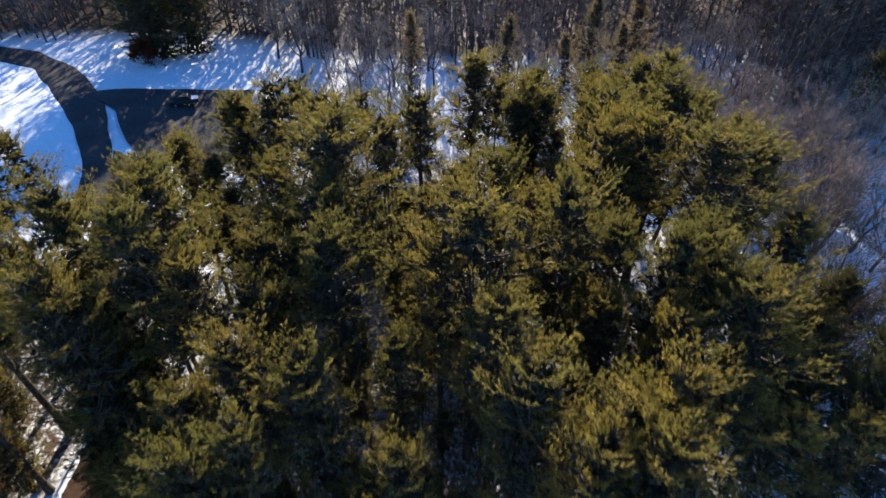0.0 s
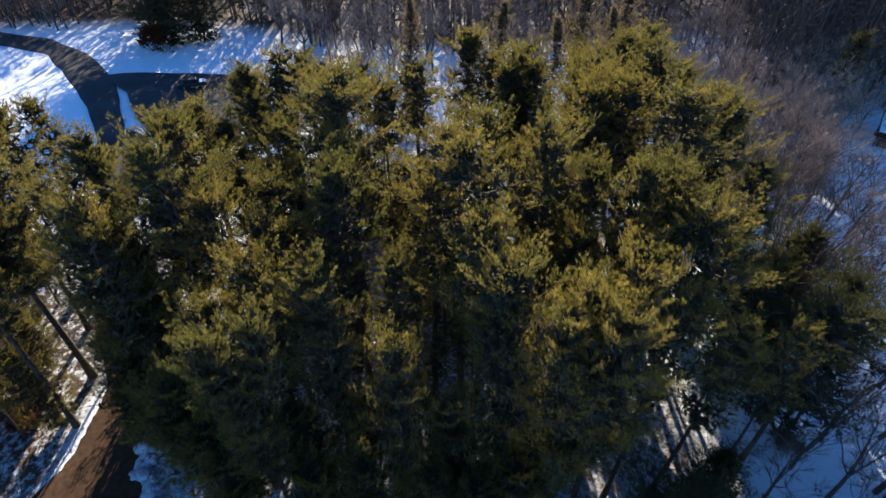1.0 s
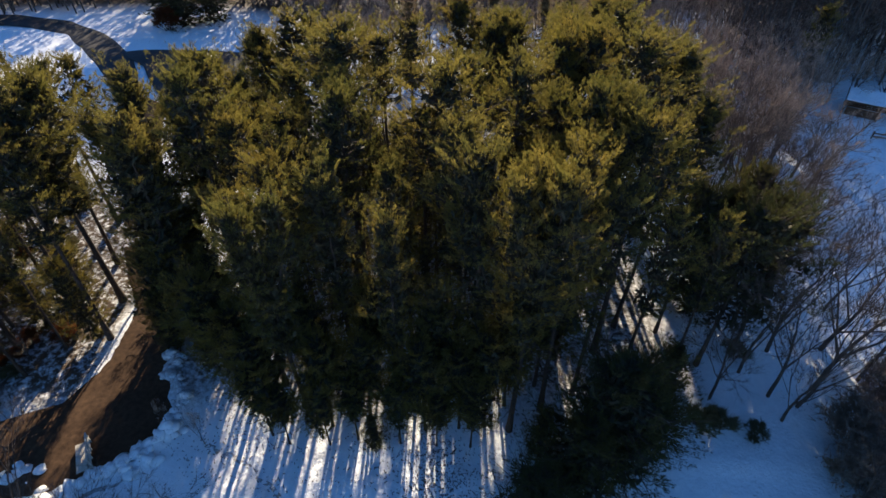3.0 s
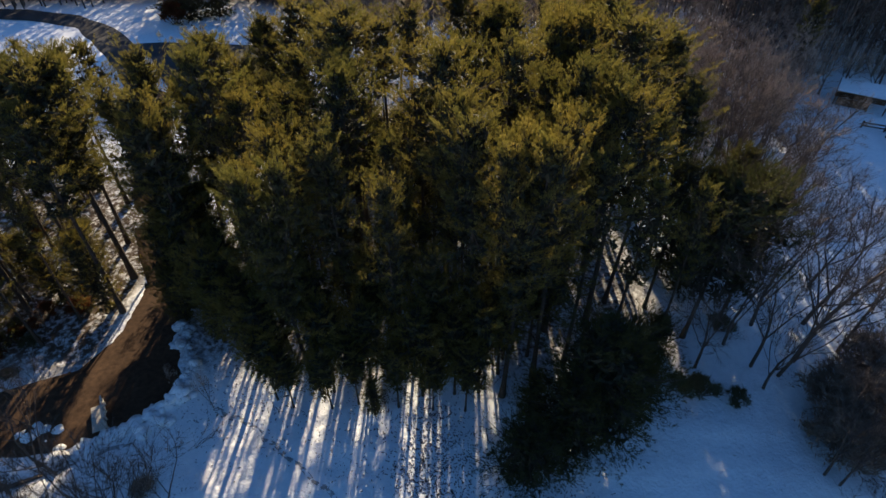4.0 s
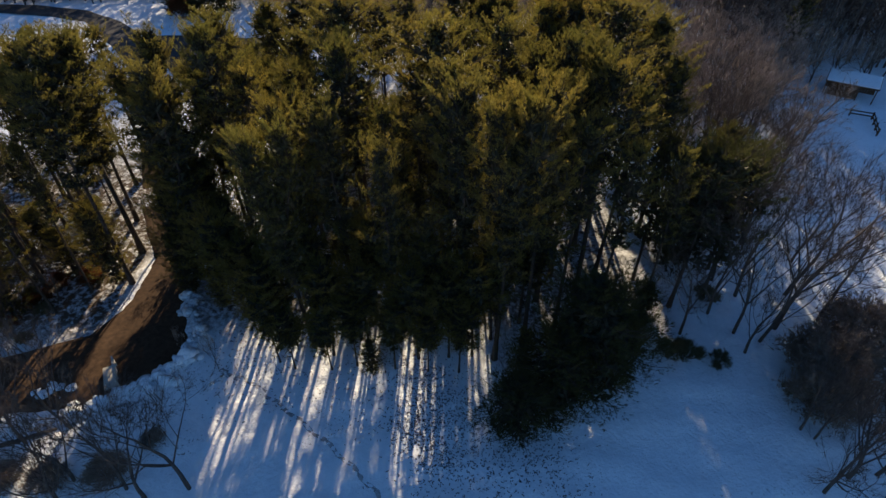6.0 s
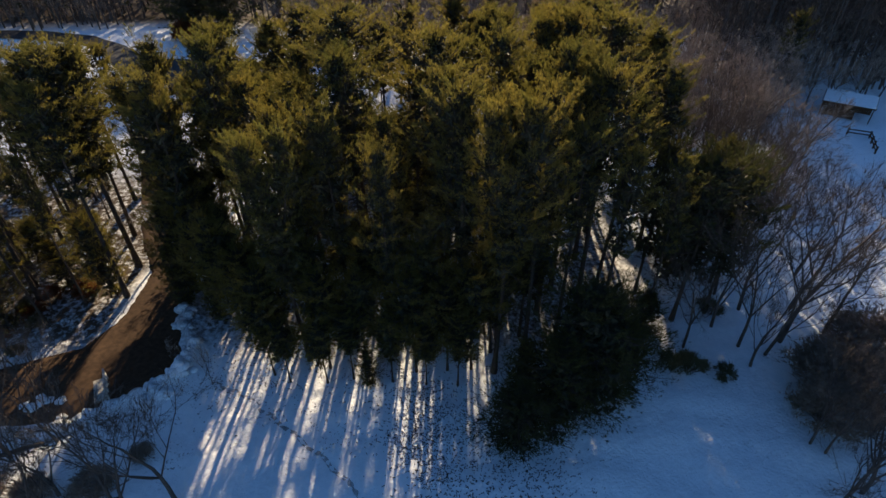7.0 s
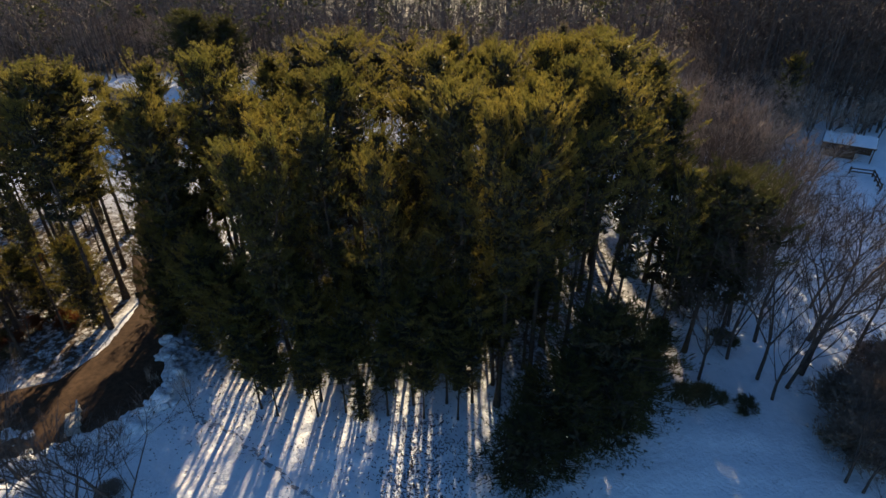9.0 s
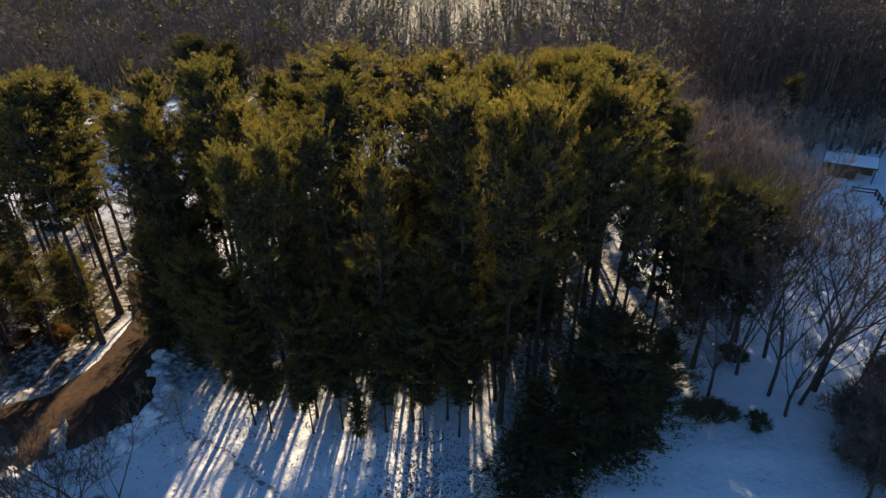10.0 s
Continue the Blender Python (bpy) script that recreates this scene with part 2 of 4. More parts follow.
def ribbon(name, left, right, mat, label, category, rise=0.07, fine=1.2):
    """A strip of road between two edge lines."""
    verts, faces = [], []
    cols = 9
    rows = []
    for (l0, l1), (r0, r1) in zip(zip(left[:-1], left[1:]), zip(right[:-1], right[1:])):
        n = max(2, int(math.dist(l0, l1) / fine))
        for k in range(n):
            f = k / n
            rows.append((np.array(l0) * (1 - f) + np.array(l1) * f, np.array(r0) * (1 - f) + np.array(r1) * f))
    rows.append((np.array(left[-1]), np.array(right[-1])))
    for q, (a, b) in enumerate(rows):
        for c in range(cols):
            f = c / (cols - 1)
            wob = 0.1 * math.sin(q * 0.9 + c) if c in (0, cols - 1) else 0
            p = a * (1 - f) + b * f + (b - a) / (np.linalg.norm(b - a) + 1e-6) * wob
            sag = -0.2 if c in (0, cols - 1) else 0.0
            verts.append((p[0], p[1], float(height(p[0], p[1])) + 0.18 + rise + sag))
    for q in range(len(rows) - 1):
        for c in range(cols - 1):
            i = q * cols + c
            faces.append((i, i + 1, i + cols + 1, i + cols))
    return tagged(new(name, mesh_of(name, verts, faces, mat, True)), label, category, kind="structure")


def ground_z(x, y):
    return float(snow_top(np.array([x]), np.array([y]))[0])


build_ground()
ribbon("road", LEFT_EDGE, RIGHT_EDGE, DIRT, "brown dirt road between banks of snow", "road")
ribbon("road", [(-45.0, 52.0), (-47.3, 60.0), (-50.6, 66.0), (-54.6, 71.9), (-58.6, 77.0), (-62.5, 81.6), (-67.6, 87.6), (-73.0, 93.2), (-83.0, 98.4), (-95.0, 101.0), (-140.0, 104.0)],
       [(-40.8, 52.0), (-43.2, 60.0), (-45.8, 65.4), (-48.6, 70.4), (-51.0, 75.0), (-54.0, 80.6), (-59.6, 87.6), (-66.0, 94.6), (-77.0, 102.6), (-92.0, 107.4), (-140.0, 111.0)], ASPHALT, "dark asphalt park road curving through snow", "road", 0.1)
ribbon("driveway", [(-59.5, 84.0), (-55.5, 85.2), (-51.0, 85.6), (-46.0, 86.2), (-40.0, 87.6), (-33.0, 90.0)], [(-53.6, 79.8), (-50.8, 77.3), (-48.9, 74.0), (-45.3, 68.4), (-40.0, 63.0), (-30.0, 66.0)], ASPHALT, "dark asphalt turning place at the park road", "road", 0.14)



def strip(name, pts, width, mat, label, category, rise):
    """A narrow track that lies on the snow."""
    verts, faces = [], []
    for q in range(14 * (len(pts) - 1) + 1):
        k, f = min(q // 14, len(pts) - 2), q / 14 - min(q // 14, len(pts) - 2)
        a, b = np.array(pts[k]), np.array(pts[k + 1])
        n = np.array((-(b - a)[1], (b - a)[0])) / np.linalg.norm(b - a)
        w = width * (1 + 0.2 * math.sin(2.7 * q))
        mid = a * (1 - f) + b * f + n * 0.09 * math.sin(0.8 * q)
        for side, up in ((-0.5, 0.01), (0.0, rise), (0.5, 0.01)):
            c = mid + n * w * side
            verts.append((c[0], c[1], ground_z(c[0], c[1]) + up))
    for q in range(len(verts) // 3 - 1):
        for c in range(2):
            i = 3 * q + c
            faces.append((i, i + 1, i + 4, i + 3))
    tagged(new(name, mesh_of(name, verts, faces, mat, True)), label, category, kind="structure")


TRODDEN = grained("trodden_snow", (0.55, 0.54, 0.53), (0.28, 0.26, 0.25), 3.5, 0.8, 0.8, 0.08)
strip("trail", TRAIL, 0.34, TRODDEN, "trodden footpath in the snow", "path", 0.03)
# soft tree shadows along the ditch, laid on as a darker strip
strip("brook", DITCH, 0.36, TRODDEN, "darker strip for the soft shadow lines along the shallow ditch", "ditch", 0.05)

# ---- trees ----


def crown_profile(f, dome):
    """Radius of a pine's crown (1 at most) from its foot (0) to its top (1): a cone, or the broader dome of an old tree."""
    return min(1.0, 0.55 + 1.1 * f) * (1 - (max(0.0, f - 0.35) / 0.65) ** (1.6 + 2.2 * dome) * (0.9 - 0.15 * dome))


def plume(rng, centre, along, lift, size, count):
    """Places and ways of needle tufts in one spray: a feather along its own twig, rising to its tip."""
    flat = np.array((along[0], along[1], 0.0))
    flat /= np.linalg.norm(flat) + 1e-6
    across = np.array((-flat[1], flat[0], 0.0))
    u = flat + np.array((0.0, 0.0, lift))
    u /= np.linalg.norm(u)
    over = np.cross(flat, across) + 0.2 * flat
    t = rng.uniform(-1.0, 1.0, count)
    slim = 0.5 - 0.34 * t
    a, b = rng.normal(size=count) * slim, rng.normal(size=count) * slim * 0.6
    p = centre + size * ((1.15 * t + 0.3)[:, None] * u + a[:, None] * across + b[:, None] * over)
    d = u + 0.75 * a[:, None] * across + np.array((0.0, 0.0, 0.45))
    return p, d


def pine(seed, h, radius, foot, leaders=1, needles=NEEDLES, whorl=1.15, plumes=8, tufts=12, droop=0.0, clump=0.5, needle=0.25, fine=6, wide=0.016, dense=9, ragged=0.2, dome=0.3, label="", category="pine tree", group="pines of the grove", name="pine_tree"):
    rng = np.random.default_rng(seed)
    root = thing(name, Matrix(), label, category, group)
    trunk, limbs = Tubes(), Tubes()
    top = h * (0.97 if leaders == 1 else 0.8)
    z = np.linspace(-0.3, top, 9)
    bend = rng.normal(size=2) * 0.25
    tx, ty = bend[0] * np.sin(z / h * 3), bend[1] * np.sin(z / h * 2.3)
    r0 = 0.0105 * h
    rad = r0 * (1.05 - z / h) ** 0.8
    rad[0] *= 1.5
    trunk.add(np.stack((tx, ty, z), 1), rad, 7)
    pos, way, inside = [], [], []
    stems = [(0.0, 0.0)]
    if leaders > 1:
        stems = [(1.5 * math.cos(a), 1.5 * math.sin(a)) for a in (0.3 + 2 * math.pi * k / leaders for k in range(leaders))]
    for sx, sy in stems:
        share = 1.0 if leaders == 1 else 0.74
        if leaders > 1:
            zz = np.linspace(0.55 * h, 0.97 * h, 5)
            q = smooth_step((zz - 0.55 * h) / (0.3 * h))
            trunk.add(np.stack((sx * q, sy * q, zz), 1), 0.6 * r0 * (1.02 - (zz - 0.5 * h) / (0.5 * h)) + 0.02, 6)
        low = foot * h if leaders == 1 else max(foot, 0.42) * h
        reach_of = h * rng.uniform(0.94, 1.0) if leaders > 1 else h
        zc = low
        while zc < reach_of * 0.97:
            f = (zc - low) / (reach_of - low)
            reach = radius * share * crown_profile(f, dome)
            n = 5 if f < 0.3 else 6
            a0 = rng.uniform(0, 6.28)
            for k in range(n):
                if rng.random() < ragged * (1.3 - 1.1 * f):
                    continue
                a = a0 + 2 * math.pi * k / n + rng.normal() * 0.3
                length = max(0.35, reach * (0.55 + 0.85 * rng.random() ** 1.3))
                lift = math.radians(-4 + (46 + 16 * dome) * f ** 1.5 + rng.normal() * 8 - droop)
                s = np.linspace(0, 1, 4)
                out = length * s * math.cos(lift)
                up = length * (s * math.sin(lift) + (0.26 - 0.1 * f) * s ** 2.5 - 0.06 * np.sin(s * 3.1))
                q = float(smooth_step((zc - 0.55 * h) / (0.3 * h))) if leaders > 1 else 0.0
                qx, qy = np.interp(zc, z, tx) + sx * q, np.interp(zc, z, ty) + sy * q
                pts = np.stack((qx + out * math.cos(a), qy + out * math.sin(a), zc + up), 1)
                limbs.add(pts, np.linspace(0.018 * length + 0.012, 0.008, 4), 3)
                m = max(1, round(plumes * (0.35 + 0.65 * length / radius) * rng.uniform(0.8, 1.25)))
                for j in range(m):
                    along = 1.0 if j == 0 else rng.uniform(0.38, 0.95)
                    side = 0.0 if j == 0 else rng.choice((-1, 1)) * rng.uniform(0.2, 0.42) * length * (1.2 - along)
                    c = np.array([np.interp(along, s, pts[:, i]) for i in range(3)])
                    c += np.array((-math.sin(a) * side, math.cos(a) * side, 0.12 * abs(side)))
                    d = np.array((math.cos(a) - 0.8 * math.sin(a) * np.sign(side), math.sin(a) + 0.8 * math.cos(a) * np.sign(side), 0.0))
                    p, w = plume(rng, c, d, 0.25 + 1.6 * f ** 1.5 + rng.normal() * 0.15 - 0.03 * droop, clump * rng.uniform(0.7, 1.25) * (1.05 - 0.35 * f), tufts)
                    pos.append(p), way.append(w)
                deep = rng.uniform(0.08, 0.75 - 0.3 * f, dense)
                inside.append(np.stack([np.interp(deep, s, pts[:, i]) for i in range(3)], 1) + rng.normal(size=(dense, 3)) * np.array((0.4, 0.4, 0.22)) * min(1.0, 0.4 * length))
            zc += whorl * rng.uniform(0.75, 1.25) * (1.0 if f < 0.75 else 0.6)
        p, w = plume(rng, np.array((sx, sy, reach_of * 0.975)), np.array((0.1, 0.1, 0.0)), 4.0, 0.42, tufts)
        pos.append(p), way.append(w + np.array((0, 0, 0.8)))
    # dead lower branches
    bare_pos, bare_way = [], []
    zc = 2.2 + 0.04 * h
    while zc < foot * h + 2.0:
        for k in range(2):
            a, length = rng.uniform(0, 6.28), rng.uniform(0.5, 0.42 * radius + 0.4)
            start = np.array((np.interp(zc, z, tx), np.interp(zc, z, ty), zc))
            tip = start + np.array((length * math.cos(a), length * math.sin(a), rng.uniform(-0.5, 0.25)))
            limbs.add([start, (start + tip) / 2 + np.array((0, 0, 0.12)), tip], (0.03, 0.02, 0.007), 3)
            for f in rng.uniform(0.3, 1.0, 4):
                bare_pos.append(start + f * (tip - start))
                bare_way.append(np.array((math.cos(a), math.sin(a), 0.0)) * 0.6 + rng.normal(size=3) * np.array((0.6, 0.6, 0.35)))
        zc += rng.uniform(0.5, 0.9)
    if bare_pos:
        tagged(part_of("dead_twigwork", blades("pine_dead_twigs", np.array(bare_pos), np.array(bare_way), np.full(len(bare_pos), 0.7), 0.014, 0.4, 2, BARK, rng), root), kind="stuff")
    part_of("trunk", trunk.mesh("pine_trunk", BARK), root)
    tagged(part_of("branchwork", limbs.mesh("pine_branchwork", BARK), root), kind="stuff")
    pos, way = np.concatenate(pos), np.concatenate(way)
    part_of("crown", blades("pine_crown", pos, way, needle * rng.uniform(0.75, 1.2, len(pos)), wide, 0.42, fine, needles, rng), root)
    # big dark blades fill the crown and hold its inner shade
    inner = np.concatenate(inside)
    part_of("inner_crown", blades("pine_inner", inner, rng.normal(size=inner.shape) + np.array((0, 0, 0.2)), np.full(len(inner), 0.6), 0.15, 0.6, 3, SHADED_NEEDLES, rng), root, "darker inner needles, the crown's shade in their colour")
    return root


def bare_tree(seed, h, spread, twigs, bark=GREY_BARK, lean=0.1, low=0.3, group="bare trees beside the grove", label="", name="bare_tree", depth=4, spray=None, reach=1.4, slim=False):
    rng = np.random.default_rng(seed)
    root = thing(name, Matrix(), label, "bare tree", group)
    trunk, limbs = Tubes(), Tubes()
    tips = []

    def grow(p, d, length, r, level):
        n = 4
        pts = [p]
        for _ in range(n):
            d = d + rng.normal(size=3) * (0.05 if slim else 0.07) + np.array((0, 0, 0.07))
            d = d / np.linalg.norm(d)
            pts.append(pts[-1] + d * length / n)
        (trunk if level == 0 else limbs).add(pts, np.linspace(r, r * 0.62, n + 1), 6 if level == 0 else (4 if level == 1 else 3))
        if level >= depth:
            tips.append((pts[-1], d, length))
            tips.append((pts[2], d, length))
            return
        kids = 4 if level == 0 else 3
        for k in range(kids):
            f = 1.0 if k == 0 else rng.uniform(0.45, 1.0)
            i = min(n, max(1, round(f * n)))
            side = np.cross(d, rng.normal(size=3))
            side /= np.linalg.norm(side)
            nd = d * (0.95 if k == 0 else 0.72) + side * spread * (0.4 if k == 0 else 1.0)
            grow(pts[i], nd / np.linalg.norm(nd), length * rng.uniform(0.6, 0.85), r * (0.62 if k == 0 else 0.45), level + 1)

    d0 = np.array((rng.normal() * lean, rng.normal() * lean, 1.0))
    grow(np.array((0.0, 0.0, -0.3)), d0 / np.linalg.norm(d0), h * low, (0.012 if slim else 0.016) * h, 0)
    part_of("trunk", trunk.mesh("bare_trunk", bark), root)
    tagged(part_of("branchwork", limbs.mesh("bare_branchwork", bark), root), kind="stuff")
    pos = np.array([t[0] for t in tips])
    way = np.array([t[1] for t in tips])
    size = np.array([t[2] for t in tips]) * 0.9
    tagged(part_of("twig_spray", blades("bare_twigs", pos, way, np.clip(size, 0.45, reach), 0.015 if spray is None else 0.011, 0.45, twigs, spray or TWIG, rng), root), kind="stuff")
    return root


def place(kinds, x, y, h, rng, scale_of, lean=0.0, wide=1.0):
    """Stands a copy of one of the kinds at x, y, with the height h."""
    ob, own = kinds[scale_of]
    s = h / own
    w = wide * s * rng.uniform(0.92, 1.1)
    m = pose(x, y, ground_z(x, y) - 0.05, rng.uniform(-1.5, 1.5) + lean, rng.uniform(-1.5, 1.5), rng.uniform(0, 360)) @ Matrix.Diagonal((w, w, s, 1))
    return copy_thing(ob, m)


pine_label = "tall white pine with olive-yellow sunlit top, on snow"
bushy_label = "bushy white pine with dark low branches and sunlit top"
PINE_KINDS = [
    (pine(1, 23, 3.9, 0.14, label=bushy_label), 23.0),
    (pine(2, 23, 3.4, 0.24, ragged=0.34, label=pine_label), 23.0),
    (pine(3, 24, 3.4, 0.34, ragged=0.3, dome=0.45, label=pine_label), 24.0),
    (pine(4, 24, 3.4, 0.42, label=pine_label), 24.0),
    (pine(5, 24, 3.5, 0.48, dome=0.5, label=pine_label), 24.0),
    (pine(6, 24, 3.3, 0.55, dome=0.2, label=pine_label), 24.0),
    (pine(7, 24, 3.5, 0.62, dome=0.4, label=pine_label), 24.0),
    (pine(8, 23, 3.2, 0.4, leaders=2, dome=0.9, label="twin-topped white pine with sunlit olive-yellow crowns"), 23.0),
    (pine(9, 24, 3.7, 0.5, leaders=3, dome=0.8, label="white pine with three rounded sunlit tops"), 24.0),
    (pine(10, 24, 3.2, 0.7, label=pine_label), 24.0),
]


def pine_kind(x, y):
    """Which kind stands at x, y: the crowns begin the higher the deeper in the grove, lower on its shaded sides."""
    if x < -18.5 or x > 23.0:
        return 1 if y < 24 else 2
    if x > 6.0 and y > 33.0:
        return 3
    if y > 36.0 and x < 6.0:
        return 9
    return min(6, (3 if -5.0 < x < 10.0 and y > 14.0 else 2) + sum(y > v for v in (12.0, 16.0, 21.0, 27.0)))


# x, y, height, width of the crown, and -1 for a single top, 7 or 8 for two or three
FRONT = [(-9.7, 11.6, 23.2, 0.85, 7), (-1.9, 12.1, 21.5, 0.72, -1), (6.8, 10.3, 25.0, 0.78, 8), (9.6, 12.2, 24.9, 0.8, -1), (-6.2, 15.0, 22.8, 0.85, -1), (-10.2, 16.6, 21.6, 0.9, -1), (2.4, 16.4, 24.8, 1.0, -1), (4.1, 13.2, 25.0, 0.9, -1), (-2.4, 17.7, 20.9, 0.9, -1), (-12.4, 14.6, 20.5, 0.85, -1), (12.6, 13.8, 22.0, 0.9, 6), (15.4, 18.4, 24.0, 0.95, 6), (20.6, 14.4, 19.0, 0.7, 5), (16.4, 14.4, 20.0, 0.95, 5)]
MIDDLE = [(-5.5, 22.2, 24.3, 1.0, -1), (13.3, 21.2, 24.9, 0.92, 8), (11.4, 17.6, 22.5, 0.9, -1), (2.0, 22.7, 25.6, 1.1, -1), (6.6, 24.9, 25.2, 1.0, -1), (10.0, 24.3, 23.1, 0.9, -1), (-0.2, 23.0, 22.3, 1.0, -1), (-14.8, 21.7, 22.3, 1.0, -1), (-17.6, 22.4, 25.4, 1.0, -1), (-21.0, 20.2, 23.2, 1.0, -1), (-17.4, 26.0, 25.5, 1.0, -1), (-23.2, 26.4, 24.6, 1.0, -1), (-25.9, 24.4, 21.8, 1.0, 2), (-22.4, 22.4, 21.0, 1.0, 0), (-21.4, 32.0, 23.4, 1.1, -1), (-6.5, 27.5, 23.3, 1.0, -1), (18.0, 21.5, 21.0, 1.0, -1)]
BACK = [(-19.6, 47.0, 21.3, 1.1, -1), (-15.4, 45.0, 22.9, 1.2, -1), (-8.8, 39.0, 24.2, 1.2, -1), (-4.9, 38.6, 23.0, 1.0, -1), (-1.6, 40.5, 23.7, 1.1, -1), (2.3, 51.0, 23.0, 1.15, 2), (9.8, 56.0, 20.0, 1.1, -1), (16.6, 58.0, 19.2, 1.1, -1), (21.0, 50.5, 22.8, 1.1, 8), (13.3, 35.0, 24.3, 1.05, 8), (19.3, 32.3, 24.5, 1.2, -1), (3.8, 33.5, 22.2, 1.0, -1), (14.5, 41.5, 23.5, 1.2, -1), (20.4, 43.5, 23.4, 1.2, -1), (26.5, 45.0, 20.0, 1.0, -1), (-7.2, 32.5, 25.4, 1.1, -1), (23.6, 36.0, 23.0, 1.1, -1), (24.6, 29.0, 21.0, 1.0, -1)]
LEFT = [(-30.3, 19.6, 22.6, 1.0, -1), (-31.4, 24.6, 24.6, 1.2, 8), (-34.4, 30.0, 22.0, 1.0, -1), (-35.0, 23.0, 22.0, 1.0, -1), (-38.5, 18.5, 22.5, 1.0, -1), (-39.0, 29.0, 21.0, 1.0, -1), (-43.0, 24.0, 22.5, 1.0, -1), (-46.0, 16.5, 21.0, 1.0, -1), (-36.0, 15.4, 18.0, 0.8, -1), (-50.0, 27.0, 22.0, 1.1, -1), (-45.0, 34.0, 22.0, 1.0, -1), (-53.0, 20.0, 21.0, 1.0, -1), (-37.5, 37.0, 21.0, 1.0, -1), (-58.0, 36.0, 21.0, 1.0, -1), (-22.6, 40.0, 20.0, 1.0, -1), (-34.0, 18.6, 17.0, 0.7, -1), (-25.9, 29.4, 20.5, 0.75, 5), (-37.0, 41.0, 20.0, 1.1, 5), (-40.5, 21.0, 19.0, 0.7, 6), (-36.6, 26.6, 20.0, 0.7, 6), (-42.0, 28.5, 20.0, 0.8, 6), (-47.5, 20.5, 19.0, 0.8, 6)]
rng = np.random.default_rng(11)
stands = []
for group in (FRONT, MIDDLE, BACK, LEFT):
    for x, y, h, wide, kind in group:
        if kind < 0:
            kind = pine_kind(x, y) if x > -28 else (5 if y < 27 else 6)
        place(PINE_KINDS, x, y, h - ground_z(x, y), rng, kind, wide=wide)
        stands.append((x, y))
# the far rows, where no other stands near
for x, y, h in [(-23.0, 37.7, 21.0), (-21.8, 42.2, 21.0), (-21.5, 49.4, 20.5), (-16.7, 49.7, 21.5), (-11.9, 49.7, 22.0), (-8.2, 48.0, 22.0), (-5.6, 44.3, 21.5), (-2.3, 48.1, 21.5), (5.6, 50.7, 21.5), (9.0, 49.7, 21.5), (14.6, 50.7, 22.5), (18.0, 54.5, 22.0), (24.0, 57.0, 20.5), (25.6, 50.6, 22.0), (17.7, 38.6, 23.0), (24.7, 40.3, 22.0), (10.9, 31.6, 22.5), (7.2, 31.9, 22.0), (0.6, 29.5, 22.0), (-24.8, 33.5, 21.0), (10.0, 38.5, 22.5), (5.0, 40.0, 22.0), (1.0, 35.5, 22.5), (-14.6, 39.5, 22.0), (-19.6, 39.8, 21.0), (-18.3, 43.6, 20.5), (-24.6, 44.0, 20.0), (-12.0, 30.6, 21.5), (-17.5, 36.0, 22.0), (-15.8, 31.0, 22.5), (10.6, 44.0, 22.0), (15.8, 46.2, 23.0)]:
    if min(math.dist((x, y), s) for s in stands) > 2.8:
        place(PINE_KINDS, x, y, h - rng.uniform(0.5, 4.5) - ground_z(x, y), rng, pine_kind(x, y), wide=rng.uniform(0.85, 1.1))
        stands.append((x, y))
# the first of each kind stands in the grove as well
for (ob, own), (x, y, s) in zip(PINE_KINDS, [(9.0, 20.6, 0.9), (16.8, 26.6, 0.96), (8.6, 29.0, 0.92), (-11.0, 22.0, 0.86), (-11.5, 26.5, 0.86), (-12.5, 34.0, 0.9), (-10.6, 42.0, 0.92), (-19.8, 27.0, 0.92), (8.0, 46.0, 0.93), (-13.8, 47.5, 0.92)]):
    ob.matrix_world = pose(x, y, ground_z(x, y) - 0.05, 0, 0, 40 * x) @ Matrix.Diagonal((s, s, s, 1))
    stands.append((x, y))
MIDROAD = [((a + c) / 2, (b + d) / 2) for (a, b), (c, d) in zip(LEFT_EDGE, RIGHT_EDGE)]


def fill(count, xs, ys, gap, low, high, kinds=None):
    """More pines at random between those that stand already."""
    for _ in range(count):
        y = rng.uniform(*ys)
        x = rng.uniform(xs[0] + 0.12 * (y - 17), xs[1] + 0.18 * (y - 17))
        h, wide, pick = rng.uniform(low, high), rng.uniform(0.65, 0.9), rng.random()
        if min(math.dist((x, y), s) for s in stands) > gap and float(line_distance(x, y, MIDROAD)) > 4.6 and not (14.5 < x < 21.0 and y < 33.0):
            place(PINE_KINDS, x, y, h, rng, pine_kind(x, y) if kinds is None else kinds[int(pick * len(kinds))], wide=wide)
            stands.append((x, y))


fill(80, (-20, 1.5), (17.5, 31), 3.7, 12, 16.5)
fill(30, (-20, 1.5), (31, 52), 4.0, 15, 18.5)
fill(60, (3, 19), (17, 56), 4.3, 12, 16.5)
fill(90, (-3, 9), (12.5, 31), 2.2, 14, 17.0, (9, 6))
fill(70, (-54, -33), (18, 42), 3.6, 15, 20.0, (5, 6, 5))
fill(40, (-62, -35), (13, 46), 3.4, 11, 18, (4, 5, 6))

